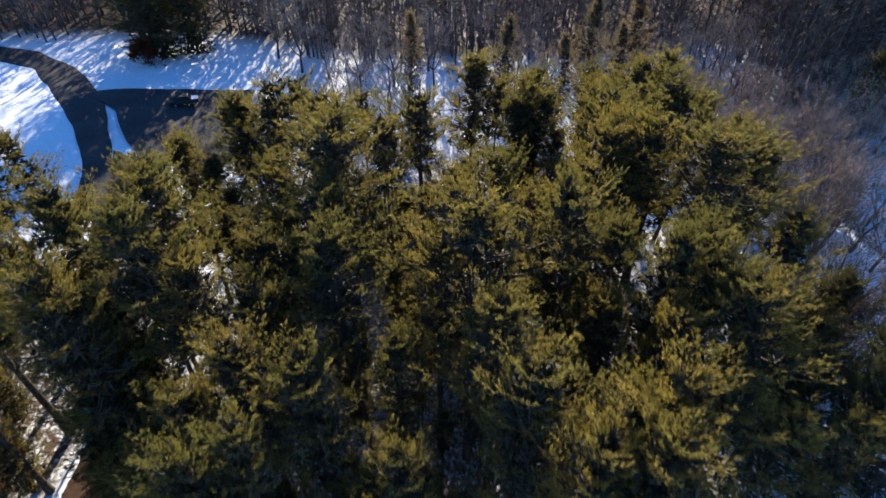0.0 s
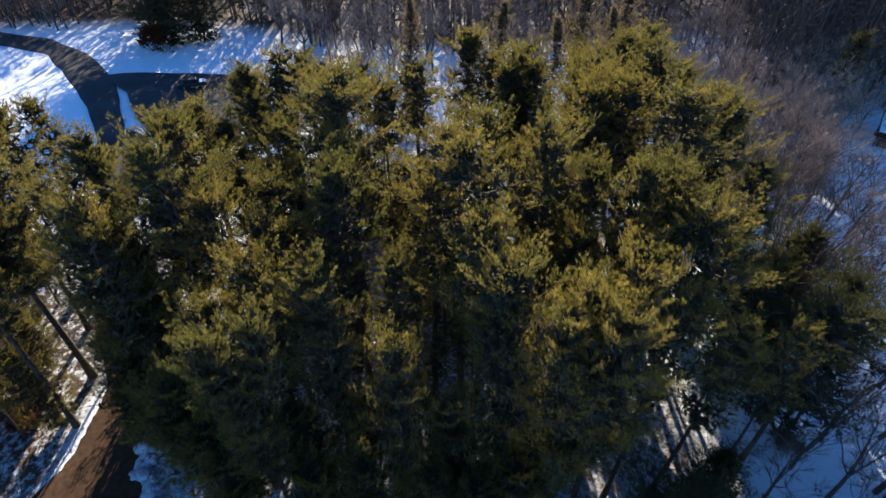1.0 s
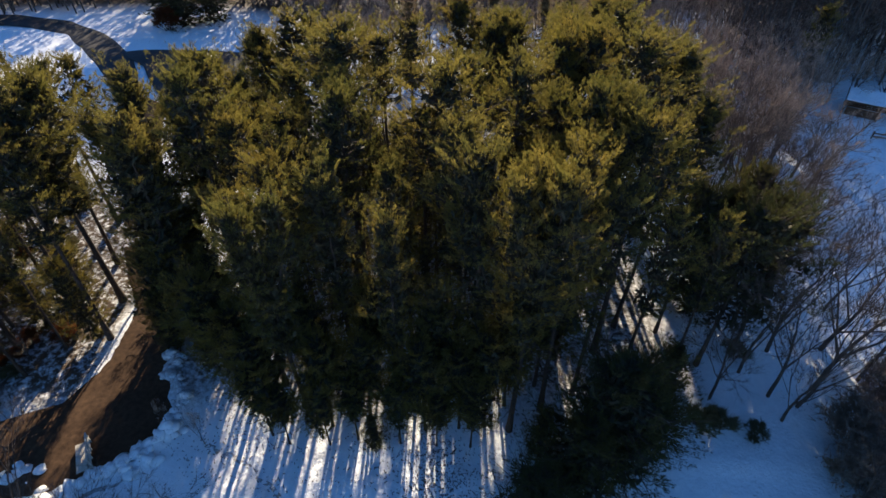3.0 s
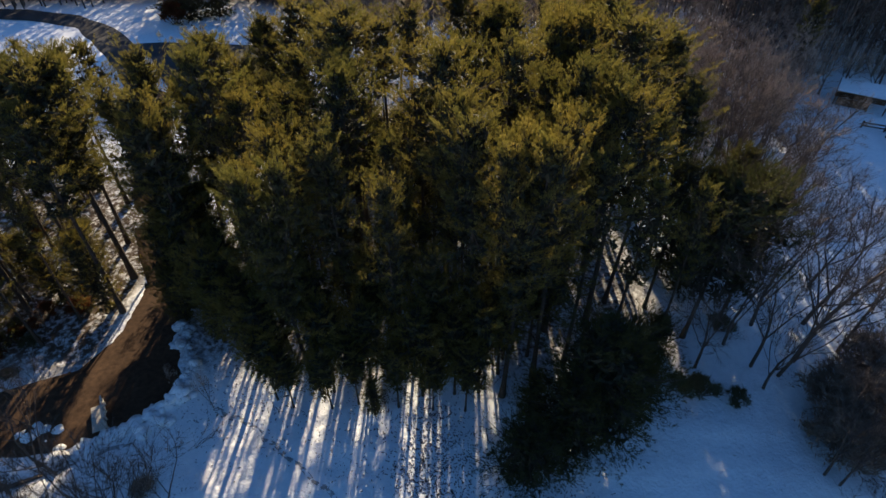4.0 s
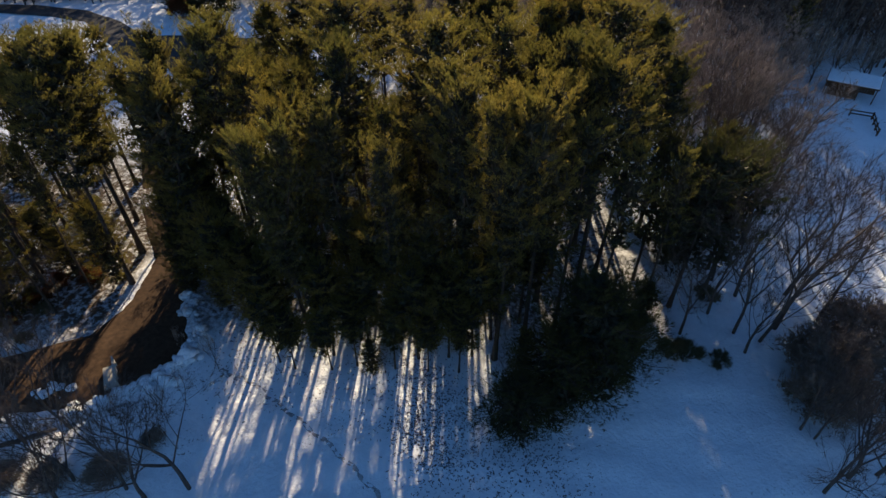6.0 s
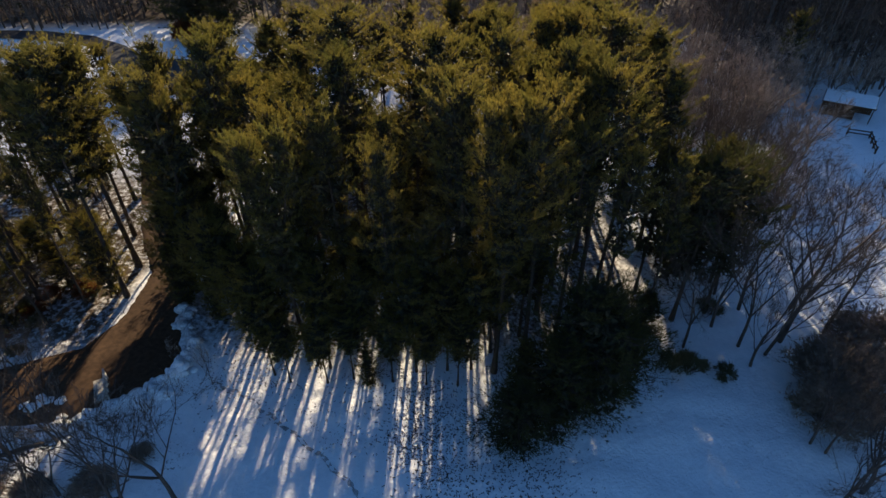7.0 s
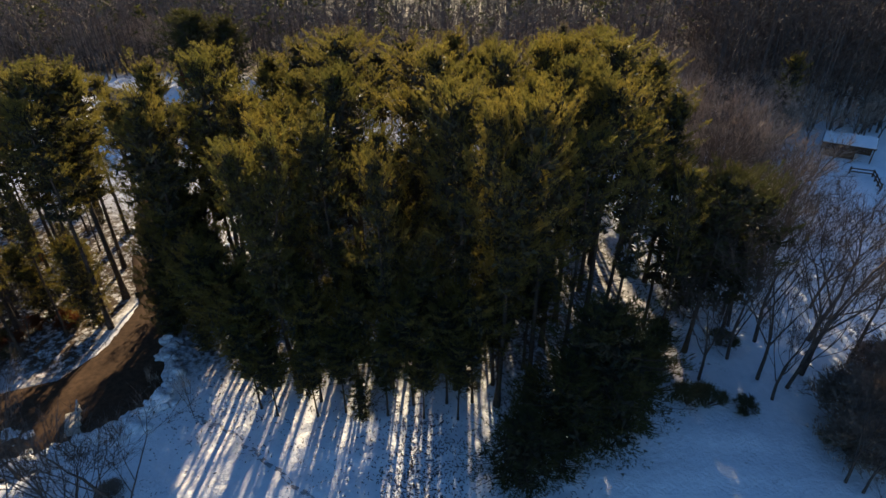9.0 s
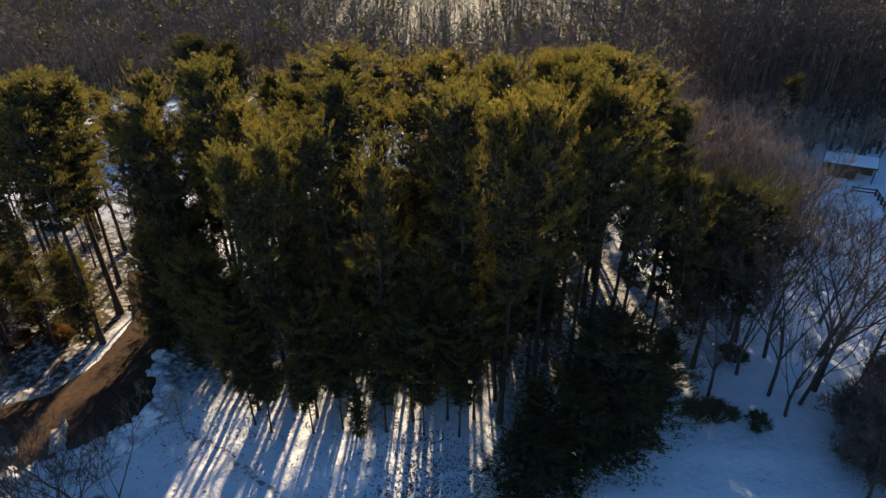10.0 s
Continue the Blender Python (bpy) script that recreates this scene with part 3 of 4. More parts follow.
# dark conifers at the grove's edge, in the shade
hemlock_label = "dark shaded conifer with low branches, at the grove's edge"
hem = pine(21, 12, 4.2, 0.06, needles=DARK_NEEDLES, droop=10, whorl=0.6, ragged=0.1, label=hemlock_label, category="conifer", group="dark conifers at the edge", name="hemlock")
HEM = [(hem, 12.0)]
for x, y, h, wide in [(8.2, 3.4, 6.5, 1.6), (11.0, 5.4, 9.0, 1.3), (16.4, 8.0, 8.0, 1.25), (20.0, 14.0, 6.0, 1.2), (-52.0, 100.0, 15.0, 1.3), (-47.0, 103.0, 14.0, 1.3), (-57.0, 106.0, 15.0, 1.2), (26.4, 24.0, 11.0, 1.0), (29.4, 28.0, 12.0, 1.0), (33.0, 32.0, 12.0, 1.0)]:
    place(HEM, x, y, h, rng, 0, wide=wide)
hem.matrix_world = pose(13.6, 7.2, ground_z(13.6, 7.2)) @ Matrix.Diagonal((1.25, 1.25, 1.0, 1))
young = pine(22, 12, 3.8, 0.1, droop=6, whorl=0.6, ragged=0.15, label="young pine with low branches at the grove's edge", group="young pines at the edge", name="young_pine")
YOUNG = [(young, 12.0)]
# pines in the darker hemlock needles: the edge's shade is in their colour
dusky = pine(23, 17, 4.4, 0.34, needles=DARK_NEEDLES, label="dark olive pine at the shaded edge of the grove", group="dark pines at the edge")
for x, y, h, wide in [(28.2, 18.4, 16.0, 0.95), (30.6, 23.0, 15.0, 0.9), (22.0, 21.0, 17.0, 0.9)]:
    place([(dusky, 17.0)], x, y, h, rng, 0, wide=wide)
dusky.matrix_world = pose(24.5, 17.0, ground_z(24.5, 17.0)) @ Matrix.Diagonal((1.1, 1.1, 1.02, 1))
for x, y, h, wide in [(-10.0, 15.5, 7.0, 0.45), (-3.9, 8.5, 4.2, 0.85), (-6.4, 19.0, 7.0, 0.45), (-2.4, 13.0, 6.5, 0.45), (8.8, 8.2, 6.0, 0.75), (-19.4, 16.5, 5.0, 0.8), (-19.2, 19.6, 10.0, 0.7), (-36.8, 20.8, 6.0, 0.9), (-23.4, 20.4, 11.0, 0.8), (-23.4, 18.6, 7.0, 0.75), (-24.6, 26.5, 13.0, 0.9), (-21.4, 24.0, 12.0, 0.9), (-31.4, 19.8, 9.5, 0.8), (-42.0, 16.6, 6.0, 0.9), (-44.0, 20.0, 8.0, 0.9), (-39.5, 23.0, 7.0, 0.9), (-36.0, 26.0, 6.0, 1.0), (-47.0, 24.0, 8.0, 1.0)]:
    place(YOUNG, x, y, h, rng, 0, wide=wide)
young.matrix_world = pose(-39.5, 13.6, ground_z(-39.5, 13.6))

# slender pines along the front, their shaded crowns high above the snow
slender = pine(25, 10.5, 2.6, 0.5, droop=8, whorl=0.6, label="slender shaded pine with drooping lower branches at the grove's front", group="slender pines at the front", name="slender_pine")
slender.matrix_world = pose(-12.6, 11.2, ground_z(-12.6, 11.2))
for x, y, h in [(-7.7, 10.6, 10.5), (-4.5, 11.0, 10.0), (-12.4, 9.7, 8.5), (-10.9, 9.0, 7.0), (-7.6, 8.9, 7.5), (-5.4, 9.3, 8.0), (-2.0, 9.0, 7.5), (0.9, 8.8, 7.0), (3.6, 8.8, 8.0), (0.0, 10.2, 10.5), (2.7, 10.4, 10.0), (4.8, 10.6, 11.0), (1.2, 12.6, 12.0), (6.6, 12.6, 12.0), (9.4, 14.6, 13.0), (-14.6, 13.0, 11.0), (-9.0, 13.6, 11.5), (-4.3, 14.8, 12.0), (-16.8, 15.0, 12.0)]:
    place([(slender, 10.5)], x, y, h, rng, 0)

# low pines under the tall ones, the taller the deeper in the grove
low_pine = pine(24, 8, 3.1, 0.06, droop=6, plumes=3, tufts=9, fine=5, wide=0.022, whorl=0.75, label="low dark pine growing under the taller trees", group="low pines inside the grove", name="low_pine")
low_pine.matrix_world = pose(-3.0, 34.0, ground_z(-3.0, 34.0))
under = [(-3.0, 34.0)]
for _ in range(420):
    y = rng.uniform(17.5, 54)
    x = rng.uniform(-19 + 0.12 * (y - 17), 17 + 0.18 * (y - 17))
    if len(under) < 56 and not 13.5 < x < 22.0 and min(math.dist((x, y), u) for u in under) > 2.9 and min(math.dist((x, y), u) for u in stands) > 1.2:
        place([(low_pine, 8.0)], x, y, min(7.5, 0.2 * (y - 8)) * rng.uniform(0.8, 1.0), rng, 0, wide=rng.uniform(1.0, 1.4))
        under.append((x, y))
for _ in range(200):
    y = rng.uniform(24, 46)
    x = rng.uniform(-58, -33 - 0.3 * (y - 23))
    if len(under) < 78 and min(math.dist((x, y), u) for u in under) > 2.8 and min(math.dist((x, y), u) for u in stands) > 1.2 and float(line_distance(x, y, MIDROAD)) > 5.5:
        place([(low_pine, 8.0)], x, y, rng.uniform(1.8, 4.5), rng, 0, wide=rng.uniform(0.9, 1.3))
        under.append((x, y))

# bare trees
bare_label = "bare grey-brown tree with fine twigs, standing in snow"
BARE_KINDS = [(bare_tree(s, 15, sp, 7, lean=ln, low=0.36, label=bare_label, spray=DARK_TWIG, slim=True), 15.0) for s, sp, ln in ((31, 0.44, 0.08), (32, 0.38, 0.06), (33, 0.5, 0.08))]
FAR_BARE = [(bare_tree(s, 15, sp, 9, lean=0.08, low=0.26, label=bare_label, reach=0.95), 15.0) for s, sp in ((34, 0.75), (35, 0.68), (36, 0.82))]
BARE = [(29.7, 13.8, 15), (29.7, 11.3, 12), (28.1, 16.2, 13), (24.5, 13.5, 11), (30.3, 21.0, 15), (31.8, 18.7, 16), (33.8, 14.4, 19), (31.6, 12.7, 14), (37.0, 19.0, 17), (38.5, 15.5, 15), (40.0, 24.0, 14), (36.0, 27.0, 14), (-16.2, -1.9, 14), (-20.8, -2.0, 12), (-27.6, 2.9, 11), (31.4, -0.6, 11), (34.6, -0.2, 12), (30.7, 3.4, 9), (31.4, 2.6, 8), (-31.5, -1.5, 9), (-36.0, -1.0, 8), (-38.5, 5.0, 11), (33.0, 6.5, 8), (-37.0, 11.6, 8), (-40.5, 10.5, 9), (-35.2, 9.8, 6), (-42.5, 14.0, 9), (-38.6, 14.4, 7), (-33.6, 3.6, 9), (-36.4, 17.0, 7), (-30.2, 1.4, 11), (-24.0, -3.6, 13)]
for k, (x, y, h) in enumerate(BARE):
    place(BARE_KINDS, x, y, h, rng, k % 3)
for k, (x, y, h) in enumerate([(30.0, -1.6, 8.0), (32.4, -0.4, 9.0), (34.4, -2.0, 9.0), (-19.2, -2.6, 9.0), (-25.0, -1.4, 8.0)]):
    place(BARE_KINDS, x, y, h, rng, k % 3, wide=1.6)
thick = [s for s in stands]


def bare_woods(count, xs, ys, gap, kinds):
    made = 0
    for _ in range(20 * count):
        x, y = rng.uniform(*xs), rng.uniform(*ys)
        if made == count or 1 + (y + 21) * (0.75 if y < 56 else 0.66) < x < 100 and y < 78 or x < 27 + 0.1 * (y - 22):
            continue
        if min(math.dist((x, y), s) for s in thick) > gap:
            place(kinds, x, y, rng.uniform(12, 17), rng, int(rng.integers(0, 3)))
            thick.append((x, y))
            made += 1


bare_woods(44, (29, 50), (47, 84), 2.5, FAR_BARE)
bare_woods(60, (28, 95), (47, 105), 3.1, FAR_BARE)
bare_woods(7, (30, 42), (22, 47), 3.6, BARE_KINDS)
bare_woods(16, (28, 61), (27, 77), 2.8, FAR_BARE)
place(PINE_KINDS, 60.5, 73.0, 17.5, rng, 2, wide=1.15)
larch = pine(26, 17, 2.7, 0.1, needles=TAN, plumes=5, dense=3, dome=0.0, ragged=0.1, whorl=0.9, label="pale tan larch standing among bare woods", category="larch", group="larches behind the grove", name="larch")
larch.matrix_world = pose(10.0, 82.0, ground_z(10.0, 82.0))
for x, y, h in [(24.0, 86.0, 19.0), (30.0, 90.0, 19.0), (-6.0, 88.0, 16.0), (17.0, 78.0, 16.0), (27.0, 84.0, 16.0)]:
    place([(larch, 17.0)], x, y, h, rng, 0)
tries = made = 0
while tries < 900 and made < 62:
    tries += 1
    x, y = rng.uniform(-42, 60), rng.uniform(72, 150)
    if x < -25 and y < 100:
        continue
    if min(math.dist((x, y), s) for s in thick) > 5.5:
        place(BARE_KINDS if y < 30 else FAR_BARE, x, y, rng.uniform(13, 18), rng, int(rng.integers(0, 3)))
        thick.append((x, y))
        made += 1
for k in range(10):
    place(FAR_BARE, 55.0 + 2.9 * k, 71.5 + 0.35 * k + 1.6 * math.sin(2.4 * k), 10.5 + k % 3, rng, k % 3)
for k in range(26):
    x, y = -118 + 52 * ((k * 0.618) % 1.0), 113 + 24 * ((k * 0.414) % 1.0)
    place(FAR_BARE, x, y, 13 + k % 4, rng, k % 3)
place(FAR_BARE, -17.7, 8.9, 6.5, rng, 1, wide=0.35)
place(FAR_BARE, -20.9, 10.2, 4.0, rng, 2, wide=0.4)
for (ob, own), (x, y) in zip(BARE_KINDS + FAR_BARE, [(36.5, 34.0), (38.0, 43.0), (41.0, 52.0), (35.0, 66.0), (5.0, 76.0), (-15.0, 84.0)]):
    ob.matrix_world = pose(x, y, ground_z(x, y))


def far_woods(name, seed, count, region, mat, label, tall, leaf, width, lean_in, n=30):
    """Woods far behind: one joined mesh of many rough trees; region gives a random place, or None."""
    rng = np.random.default_rng(seed)
    pos, way, size = [], [], []
    stems = Tubes()
    for _ in range(count):
        spot = region(rng)
        if spot is None:
            continue
        x, y = spot
        z, h = float(height(x, y)), rng.uniform(0.75, 1.15) * tall
        stems.add([(x, y, z - 1), (x, y, z + h * 0.9)], (0.22, 0.05), 3)
        f = rng.random(n)
        a = rng.uniform(0, 6.28, n)
        r = 4.4 * np.sqrt(rng.random(n)) * (np.sin(np.clip(f, 0.15, 1.0) * 2.9) if lean_in == 0 else 1.05 - f)
        pos.append(np.stack((x + r * np.cos(a), y + r * np.sin(a), z + h * (0.12 + 0.83 * f)), 1))
        way.append(np.stack((np.cos(a), np.sin(a), np.full(n, 1.0 - lean_in)), 1))
        size.append(rng.uniform(0.7, 1.3, n) * leaf)
    root = thing(name, Matrix(), label, "woods", kind="stuff")
    tagged(part_of("stems", stems.mesh("far_stems", GREY_BARK), root), kind="stuff")
    tagged(part_of("crowns", blades("far_crowns", np.concatenate(pos), np.concatenate(way), np.concatenate(size), width, 0.5, 2, mat, rng), root), kind="stuff")


def brown_region(rng):
    y = 108 + 400 * rng.random() ** 1.6
    x = rng.uniform(-1.0, 1.0) * (55 + y)
    return None if x < -30 and y < (114 if x > -72 else 104) else (x, y)


def dark_region(rng):
    y = 114 + 190 * rng.random() ** 1.5
    x = rng.uniform(20 + 0.1 * y, 60 + 1.1 * y) if rng.random() < 0.55 else rng.uniform(-1.1, 0.3) * y - 20
    return (x, y)


far_woods("far_woods", 77, 3300, brown_region, FAR_TWIG, "dense brown winter woods on the rising ground behind", 18, 1.5, 0.1, 0, 46)
def near_dark_region(rng):
    y = rng.uniform(79, 122)
    return (rng.uniform(50 + 0.3 * (y - 79), 150), y)


# these woods lie in shade, and the twig colour is darkened for it
far_woods("shaded_woods", 79, 600, near_dark_region, DARK_TWIG, "leafless woods behind the shelter, coloured dark for their shade", 24, 1.1, 0.075, 0, 90)
far_woods("far_conifers", 78, 330, dark_region, DARK_NEEDLES, "dark conifers among the far winter woods", 19, 1.6, 0.3, 0.8)


# ---- bushes and built things ----


def bush(seed, radius, tall, mat, bark, leafy, label, group, stems_in=34):
    """A rounded shrub of many thin stems with twigs or dry leaves."""
    rng = np.random.default_rng(seed)
    root = thing("bush", Matrix(), label, "bush", group)
    stems = Tubes()
    pos, way = [], []
    for _ in range(stems_in):
        a, r = rng.uniform(0, 6.28), radius * math.sqrt(rng.random())
        top = np.array((r * math.cos(a), r * math.sin(a), tall * (1.05 - 0.55 * (r / radius) ** 2) * rng.uniform(0.75, 1.05)))
        foot = np.array((0.25 * top[0], 0.25 * top[1], -0.1))
        mid = (foot + top) / 2 + rng.normal(size=3) * 0.15
        stems.add([foot, mid, top], (0.03, 0.02, 0.008), 3)
        for f in rng.uniform(0.35, 1.0, leafy):
            pos.append((1 - f) * mid + f * top + rng.normal(size=3) * 0.22 * radius * 0.5)
            way.append(np.array((0.5 * math.cos(a), 0.5 * math.sin(a), 0.7)) + rng.normal(size=3) * 0.4)
    tagged(part_of("stemwork", stems.mesh("bush_stems", bark), root), kind="stuff")
    tagged(part_of("twig_spray", blades("bush_spray", np.array(pos), np.array(way), np.full(len(pos), 0.42), 0.022, 0.6, 6, mat, rng), root), kind="stuff")
    return root


def stand(ob, x, y, s=1.0, turn=0.0):
    return copy_thing(ob, pose(x, y, ground_z(x, y), 0, 0, turn) @ Matrix.Diagonal((s, s, s, 1)))


thicket = bush(51, 2.6, 3.2, BUSH_TWIG, GREY_BARK, 22, "broad grey-brown leafless thicket in shaded snow", "thickets", 100)
thicket.matrix_world = pose(35.8, 9.0, ground_z(35.8, 9.0)) @ Matrix.Diagonal((1.55, 1.5, 1.45, 1))
for x, y, sc in [(40.5, 11.6, 1.1), (33.2, 5.6, 0.8), (41.0, 4.5, 0.8), (-20.4, 1.8, 0.24), (-29.6, -1.6, 0.35), (-26.4, -1.8, 0.4), (-22.6, -1.0, 0.4)]:
    stand(thicket, x, y, sc, 70 * x)
shrub = bush(52, 1.25, 1.9, OLIVE, GREY_BARK, 13, "low dark olive shrub on shaded snow", "low shrubs")
shrub.matrix_world = pose(23.8, 10.6, ground_z(23.8, 10.6)) @ Matrix.Diagonal((1.2, 1.05, 1.0, 1))
for x, y, sc in [(22.4, 10.8, 1.0), (26.6, 9.9, 0.75), (28.4, 18.2, 0.9), (31.6, 7.0, 0.5), (32.8, 6.2, 0.45)]:
    stand(shrub, x, y, sc, 50 * x)
russet = bush(53, 1.5, 2.4, RUSSET, GREY_BARK, 24, "russet shrub with dry leaves beside the road", "russet shrubs")
russet.matrix_world = pose(-34.2, 19.6, ground_z(-34.2, 19.6)) @ Matrix.Scale(0.8, 4)
for x, y, sc in [(-34.8, 22.6, 0.8), (-37.4, 19.0, 0.9), (-38.6, 16.4, 0.7), (-2.6, 27.5, 0.9), (-54.0, 97.0, 2.2)]:
    stand(russet, x, y, sc, 60 * x)


def footbridge():
    """A short plank bridge with one rail, over the ditch beside the road."""
    root = thing("footbridge", pose(-26.4, 7.4, ground_z(-26.4, 7.4) + 0.55, 0, 0, 30), "small grey plank footbridge with one pale railing beside the road", "footbridge")
    bm = bmesh.new()
    box(bm, 0, 0, 0, 0.13, 2.6, 0.16, 0.01)
    beam = bm_mesh("bridge_beam", bm, BROWN_WOOD)
    for x in (-0.4, 0.4):
        part_of("beam", beam, root).location = (x, 0, -0.12)
    bm = bmesh.new()
    box(bm, 0, 0, 0, 1.05, 0.17, 0.045, 0.008)
    plank = bm_mesh("bridge_plank", bm, PALE)
    for k in range(14):
        part_of("plank", plank, root).matrix_local = pose(0.01 * (k % 3), -1.23 + 0.19 * k, 0, 0, 0, (k % 4) - 1.5)
    bm = bmesh.new()
    box(bm, 0, 0, 0, 0.1, 0.1, 1.15, 0.01)
    post = bm_mesh("bridge_post", bm, PALE)
    for k in range(4):
        part_of("post", post, root).location = (0.56, -1.2 + 0.8 * k, 0.45)
    bm = bmesh.new()
    box(bm, 0, 0, 0, 0.12, 2.7, 0.07, 0.01)
    rail = bm_mesh("bridge_rail", bm, PALE)
    for z in (0.55, 1.02):
        part_of("rail", rail, root, "pale weathered rail").location = (0.56, 0, z)


def fallen_log(points, thick):
    """A felled trunk that lies half sunk in the snow."""
    tube = Tubes()
    pts = [(x, y, ground_z(x, y) + 0.12) for x, y in points]
    tube.add(pts, np.linspace(thick, 0.5 * thick, len(pts)), 8)
    root = thing("fallen_log", Matrix(), "dark fallen trunk lying in the snow beside the road", "log")
    part_of("log", tube.mesh("fallen_log", BARK), root)
    stub = Tubes()
    for k, (x, y, z) in enumerate(pts[1:]):
        stub.add([(x, y, z), (x + 0.3, y - 0.5 + 0.3 * (k % 2), z + 0.6)], (0.06, 0.02), 4)
    part_of("broken_branch", stub.mesh("log_stubs", BARK), root)


def shelter():
    """A low open shelter, its roof under snow."""
    root = thing("shelter", pose(70.8, 68.0, ground_z(70.8, 68.0), 0, 0, -34.5), "low brown wooden shelter with a snow-covered roof", "shelter")
    bm = bmesh.new()
    box(bm, 0, 0, 0, 7.8, 4.5, 0.18, 0.03)
    part_of("roof", bm_mesh("shelter_roof", bm, BROWN_WOOD), root).matrix_local = pose(0, 0, 2.7, 9, 0, 0)
    bm = bmesh.new()
    box(bm, 0, 0, 0, 7.6, 4.3, 0.22, 0.08)
    part_of("snow_cover", bm_mesh("shelter_snow", bm, SNOW), root, "thick even snow").matrix_local = pose(0, -0.03, 2.89, 9, 0, 0)
    bm = bmesh.new()
    box(bm, 0, 0, 0, 0.18, 0.18, 2.9, 0.02)
    post = bm_mesh("shelter_post", bm, BROWN_WOOD)
    for x in (-3.6, -1.2, 1.2, 3.6):
        for y in (-2.0, 2.0):
            part_of("post", post, root).location = (x, y, 1.17 + 0.158 * y)
    bm = bmesh.new()
    for k in range(7):
        box(bm, 0, 0, 0.17 + 0.3 * k, 7.1, 0.05, 0.28, 0.01)
    part_of("back_wall", bm_mesh("shelter_wall", bm, BROWN_WOOD), root).location = (0, 1.9, 0.05)
    bm = bmesh.new()
    box(bm, 0, 0, 0, 4.6, 0.05, 1.3, 0.01)
    part_of("front_panel", bm_mesh("shelter_panel", bm, BROWN_WOOD), root).location = (-1.0, -1.9, 0.75)


def rail_fence(pts):
    root = thing("rail_fence", pose(pts[0][0], pts[0][1], 0), "dark wooden rail fence standing in open snow", "fence")
    bm = bmesh.new()
    box(bm, 0, 0, 0, 0.2, 0.2, 1.3, 0.02)
    post = bm_mesh("fence_post", bm, BROWN_WOOD)
    o = Vector((pts[0][0], pts[0][1], 0))
    for (ax, ay), (bx, by) in zip(pts[:-1], pts[1:]):
        n = max(1, round(math.dist((ax, ay), (bx, by)) / 2.2))
        for k in range(n + 1):
            x, y = ax + (bx - ax) * k / n, ay + (by - ay) * k / n
            part_of("post", post, root).location = Vector((x, y, ground_z(x, y) + 0.55)) - o
        length, turn = math.dist((ax, ay), (bx, by)), math.degrees(math.atan2(by - ay, bx - ax))
        bm = bmesh.new()
        box(bm, 0, 0, 0, length, 0.1, 0.2, 0.015)
        rail = bm_mesh("fence_rail", bm, BROWN_WOOD)
        for z in (0.45, 0.95):
            x, y = (ax + bx) / 2, (ay + by) / 2
            part_of("rail", rail, root).matrix_local = pose(x - o.x, y - o.y, ground_z(x, y) + z, 0, 0, turn)


def parked_car(x, y, turn):
    root = thing("car", pose(x, y, float(height(x, y)) + 0.33, 0, 0, turn), "dark parked car with patchy snow on its bonnet", "car")
    bm = bmesh.new()
    box(bm, 0, 0, 0.62, 4.5, 1.78, 0.62, 0.16)
    part_of("body", bm_mesh("car_body", bm, CAR_PAINT), root)
    bm = bmesh.new()
    box(bm, 0, 0, 0, 2.6, 1.55, 0.52, 0.02)
    for v in bm.verts:
        if v.co.z > 0:
            v.co.x *= 0.72
            v.co.y *= 0.86
    part_of("cabin", bm_mesh("car_cabin", bm, CAR_GLASS), root, "dark glazed cabin").location = (-0.2, 0, 1.18)
    bm = bmesh.new()
    box(bm, 0, 0, 0, 1.9, 1.34, 0.09, 0.04)
    part_of("roof", bm_mesh("car_roof", bm, CAR_PAINT), root).location = (-0.2, 0, 1.48)
    bm = bmesh.new()
    box(bm, 0, 0, 0, 0.9, 1.4, 0.05, 0.02)
    part_of("bonnet_snow", bm_mesh("car_bonnet", bm, SNOW), root, "patch of snow").location = (1.6, 0, 0.95)
    bm = bmesh.new()
    bmesh.ops.create_cone(bm, cap_ends=True, segments=18, radius1=0.33, radius2=0.33, depth=0.22)
    bmesh.ops.rotate(bm, matrix=Matrix.Rotation(radians(90), 3, "X"), verts=bm.verts)
    tyre = bm_mesh("car_tyre", bm, RUBBER)
    bm = bmesh.new()
    bmesh.ops.create_cone(bm, cap_ends=True, segments=14, radius1=0.2, radius2=0.2, depth=0.24)
    bmesh.ops.rotate(bm, matrix=Matrix.Rotation(radians(90), 3, "X"), verts=bm.verts)
    rim = bm_mesh("car_rim", bm, BOARD)
    for wx in (-1.4, 1.4):
        for wy in (-0.82, 0.82):
            wheel = part_of("wheel", tyre, root)
            wheel.location = (wx, wy, 0.33)
            part_of("rim", rim, wheel)


PALE = grained("pale_wood", (0.62, 0.58, 0.5), (0.42, 0.38, 0.32), 9.0, 0.7, 0.3, 0.01)
CAR_PAINT = grained("car_paint", (0.05, 0.055, 0.06), (0.035, 0.04, 0.045), 2.0, 0.35, 0.02, 0.002)
CAR_GLASS = grained("car_glass", (0.02, 0.022, 0.025), (0.015, 0.016, 0.018), 2.0, 0.1, 0.0, 0.001)
RUBBER = grained("tyre_rubber", (0.03, 0.03, 0.03), (0.015, 0.015, 0.015), 20.0, 0.9, 0.2, 0.005)
footbridge()
fallen_log([(-33.4, 0.9), (-31.6, 1.6), (-30.0, 2.3), (-28.8, 2.9)], 0.24)
shelter()
rail_fence([(66.5, 59.9), (69.3, 58.6), (66.5, 52.8)])
parked_car(-41.5, 81.0, 20)

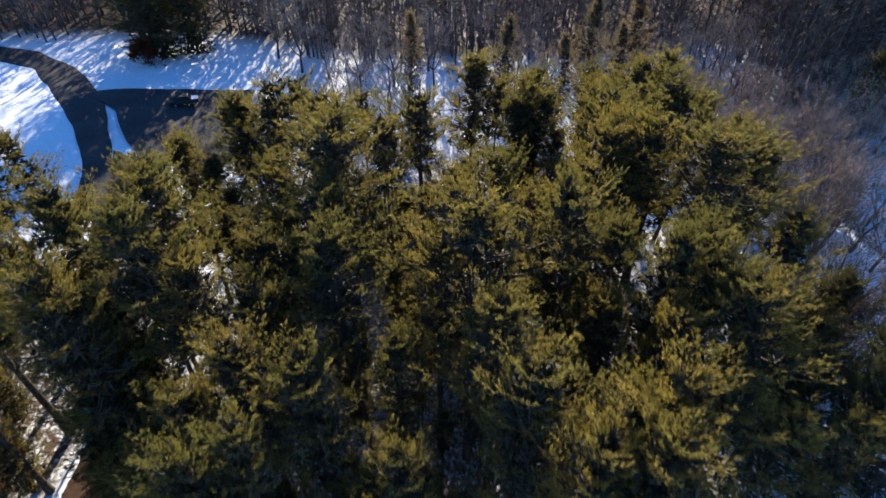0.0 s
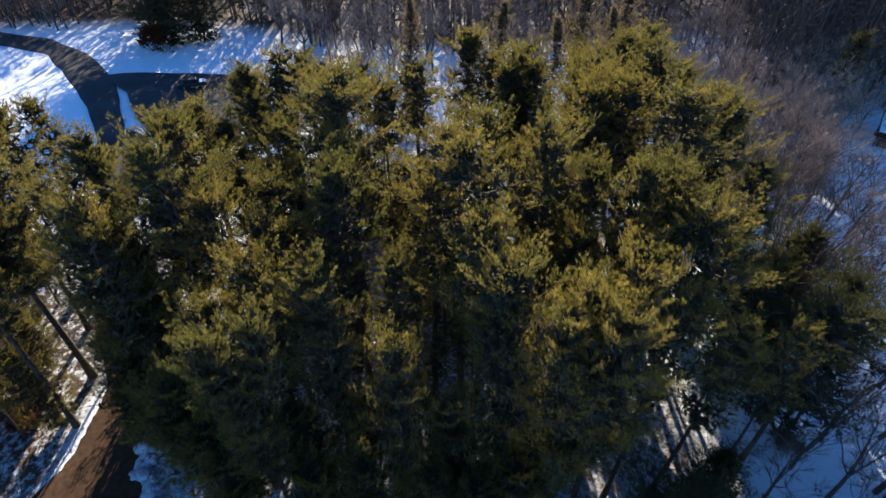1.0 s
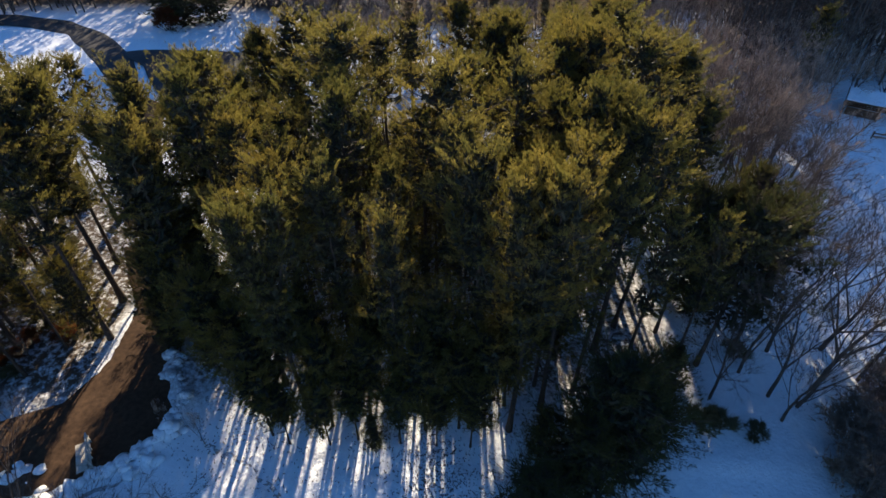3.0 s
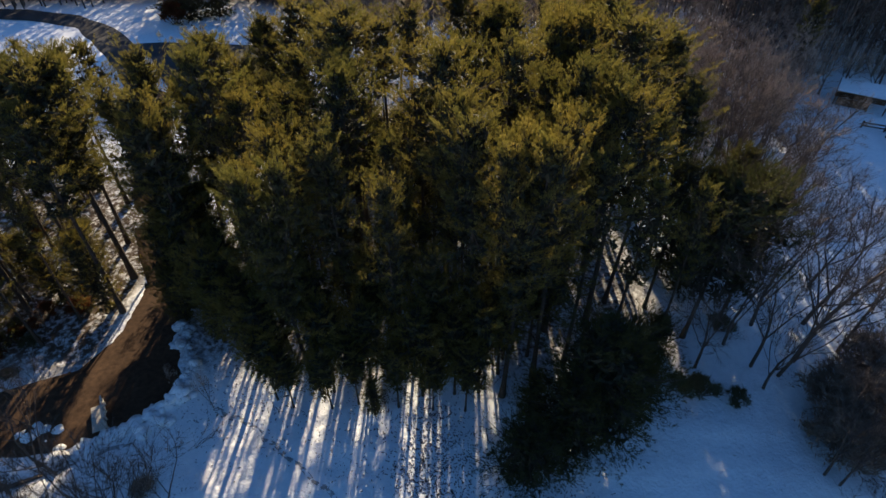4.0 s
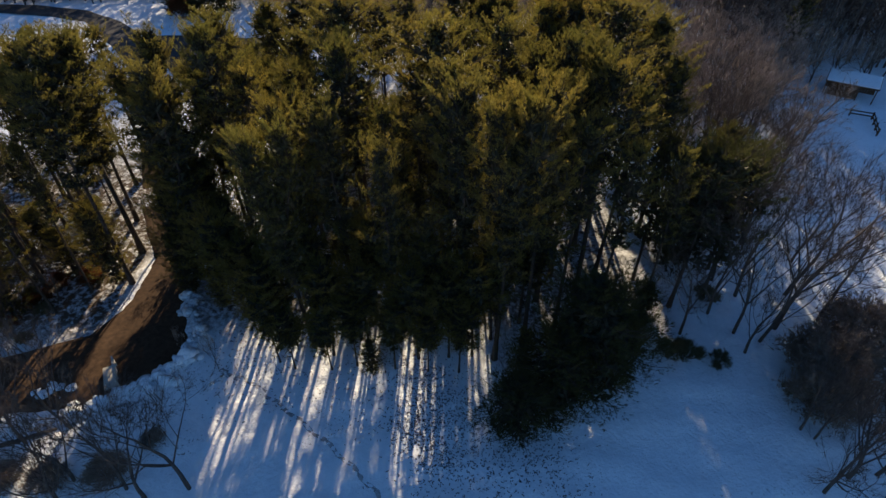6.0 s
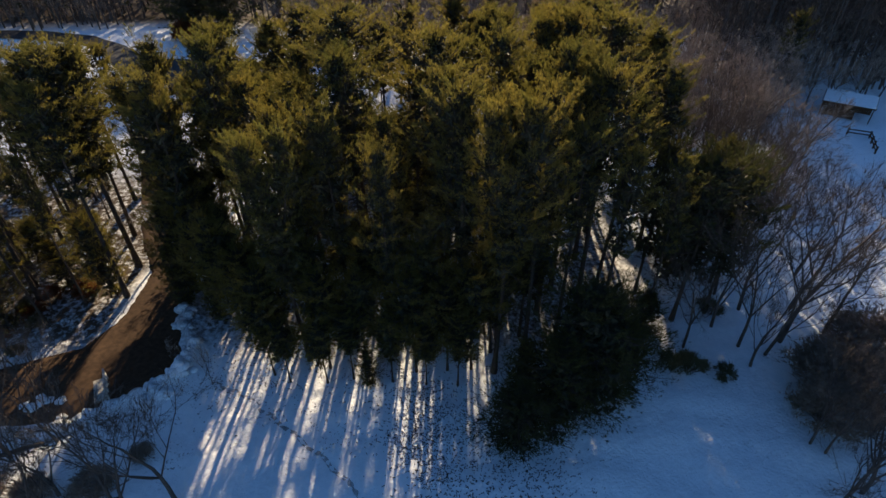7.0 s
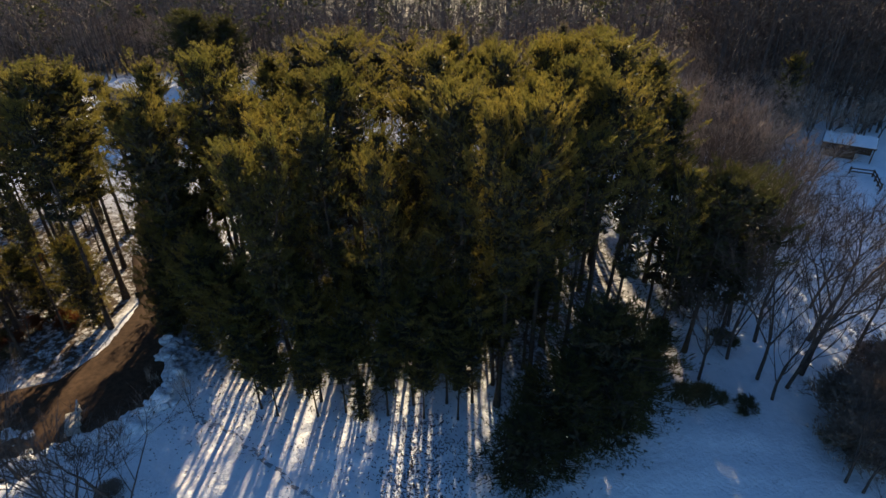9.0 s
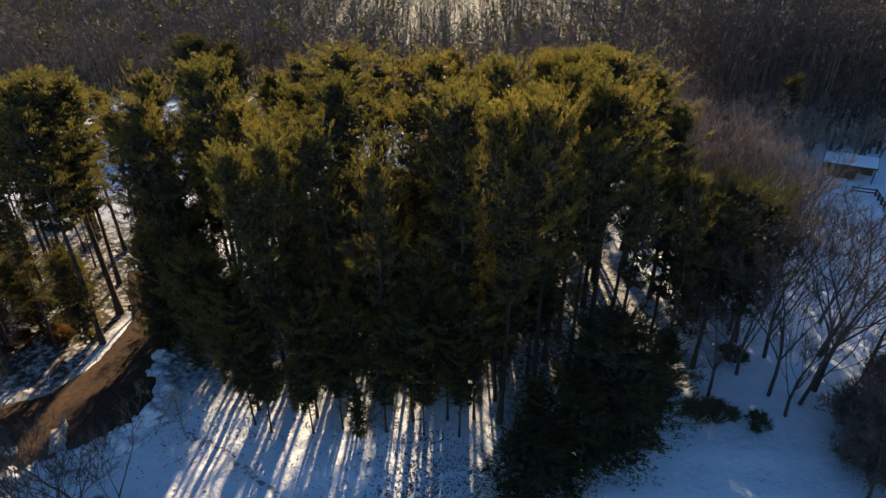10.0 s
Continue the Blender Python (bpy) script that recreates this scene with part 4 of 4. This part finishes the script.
rng = np.random.default_rng(91)
for k in range(36):
    x, y = rng.uniform(-50, -32.5), rng.uniform(11, 33)
    if float(line_distance(x, y, MIDROAD)) > 5.2:
        stand(russet if k % 6 == 0 else shrub, x, y, rng.uniform(0.35, 0.7), rng.uniform(0, 360))


def snow_clods(count, lines):
    """Ploughed lumps of snow along the road's bank, one joined mesh."""
    rng = np.random.default_rng(15)
    verts, faces = [], []
    ball = bmesh.new()
    bmesh.ops.create_icosphere(ball, subdivisions=2, radius=1.0)
    ball.verts.ensure_lookup_table()
    shape = np.array([v.co[:] for v in ball.verts])
    tris = [tuple(v.index for v in f.verts) for f in ball.faces]
    ball.free()
    for _ in range(count):
        (ax, ay), (bx, by) = lines[int(rng.integers(0, len(lines)))]
        f = rng.random()
        x, y = ax + f * (bx - ax) + rng.normal() * 0.55, ay + f * (by - ay) + rng.normal() * 0.55
        size = 0.16 + 0.4 * rng.random() ** 2.2
        wave = 1 + 0.28 * np.sin(shape @ rng.normal(size=3) * 3.0 + rng.uniform(0, 6)) + 0.12 * np.sin(shape @ rng.normal(size=3) * 8.0)
        p = shape * wave[:, None] * size * np.array((1.2, 1.0, 0.75)) + np.array((x, y, ground_z(x, y) + 0.25 * size))
        n = len(verts)
        verts.extend(map(tuple, p))
        faces.extend(tuple(n + i for i in t) for t in tris)
    tagged(new("snow_clods", mesh_of("snow_clods", verts, faces, SNOW, True)), "lumps of ploughed snow along the road bank", "snow lumps", kind="stuff")


snow_clods(150, [((-23.2, 17.6), (-20.8, 12.6)), ((-20.8, 12.6), (-20.9, 9.4)), ((-20.9, 9.4), (-23.4, 6.4)), ((-23.4, 6.4), (-28.5, 4.4)), ((-29.6, 6.4), (-31.4, 5.6))])


def litter(count, spots):
    """Cones, bark and twigs that have fallen on the snow."""
    rng = np.random.default_rng(5)
    tubes = Tubes()
    for _ in range(count):
        cx, cy, r = spots[int(rng.integers(0, len(spots)))]
        x, y = cx + rng.normal() * r, cy + rng.normal() * r
        a, n = rng.uniform(0, 6.28), 0.03 + 0.1 * rng.random() ** 2
        z = ground_z(x, y) + 0.015
        d = np.array((math.cos(a), math.sin(a), 0.1)) * n
        p = np.array((x, y, z))
        tubes.add([p - d, p + d], (0.04, 0.028), 3)
    tagged(new("fallen_litter", tubes.mesh("fallen_litter", BARK, False)), "fallen cones and twigs scattered on the snow", "litter", kind="stuff")


litter(3700, [(0.0, 3.0, 1.2), (1.2, 5.0, 1.3), (1.8, 0.5, 1.2), (0.6, 8.0, 1.2), (0.5, 6.0, 2.6), (3.5, 3.0, 2.4), (6.0, 0.5, 2.2), (9.5, 0.5, 2.0), (-3.0, 8.0, 2.5), (-12.0, 10.0, 2.5), (-17.0, 9.0, 2.4), (-31.0, 15.5, 2.0)])
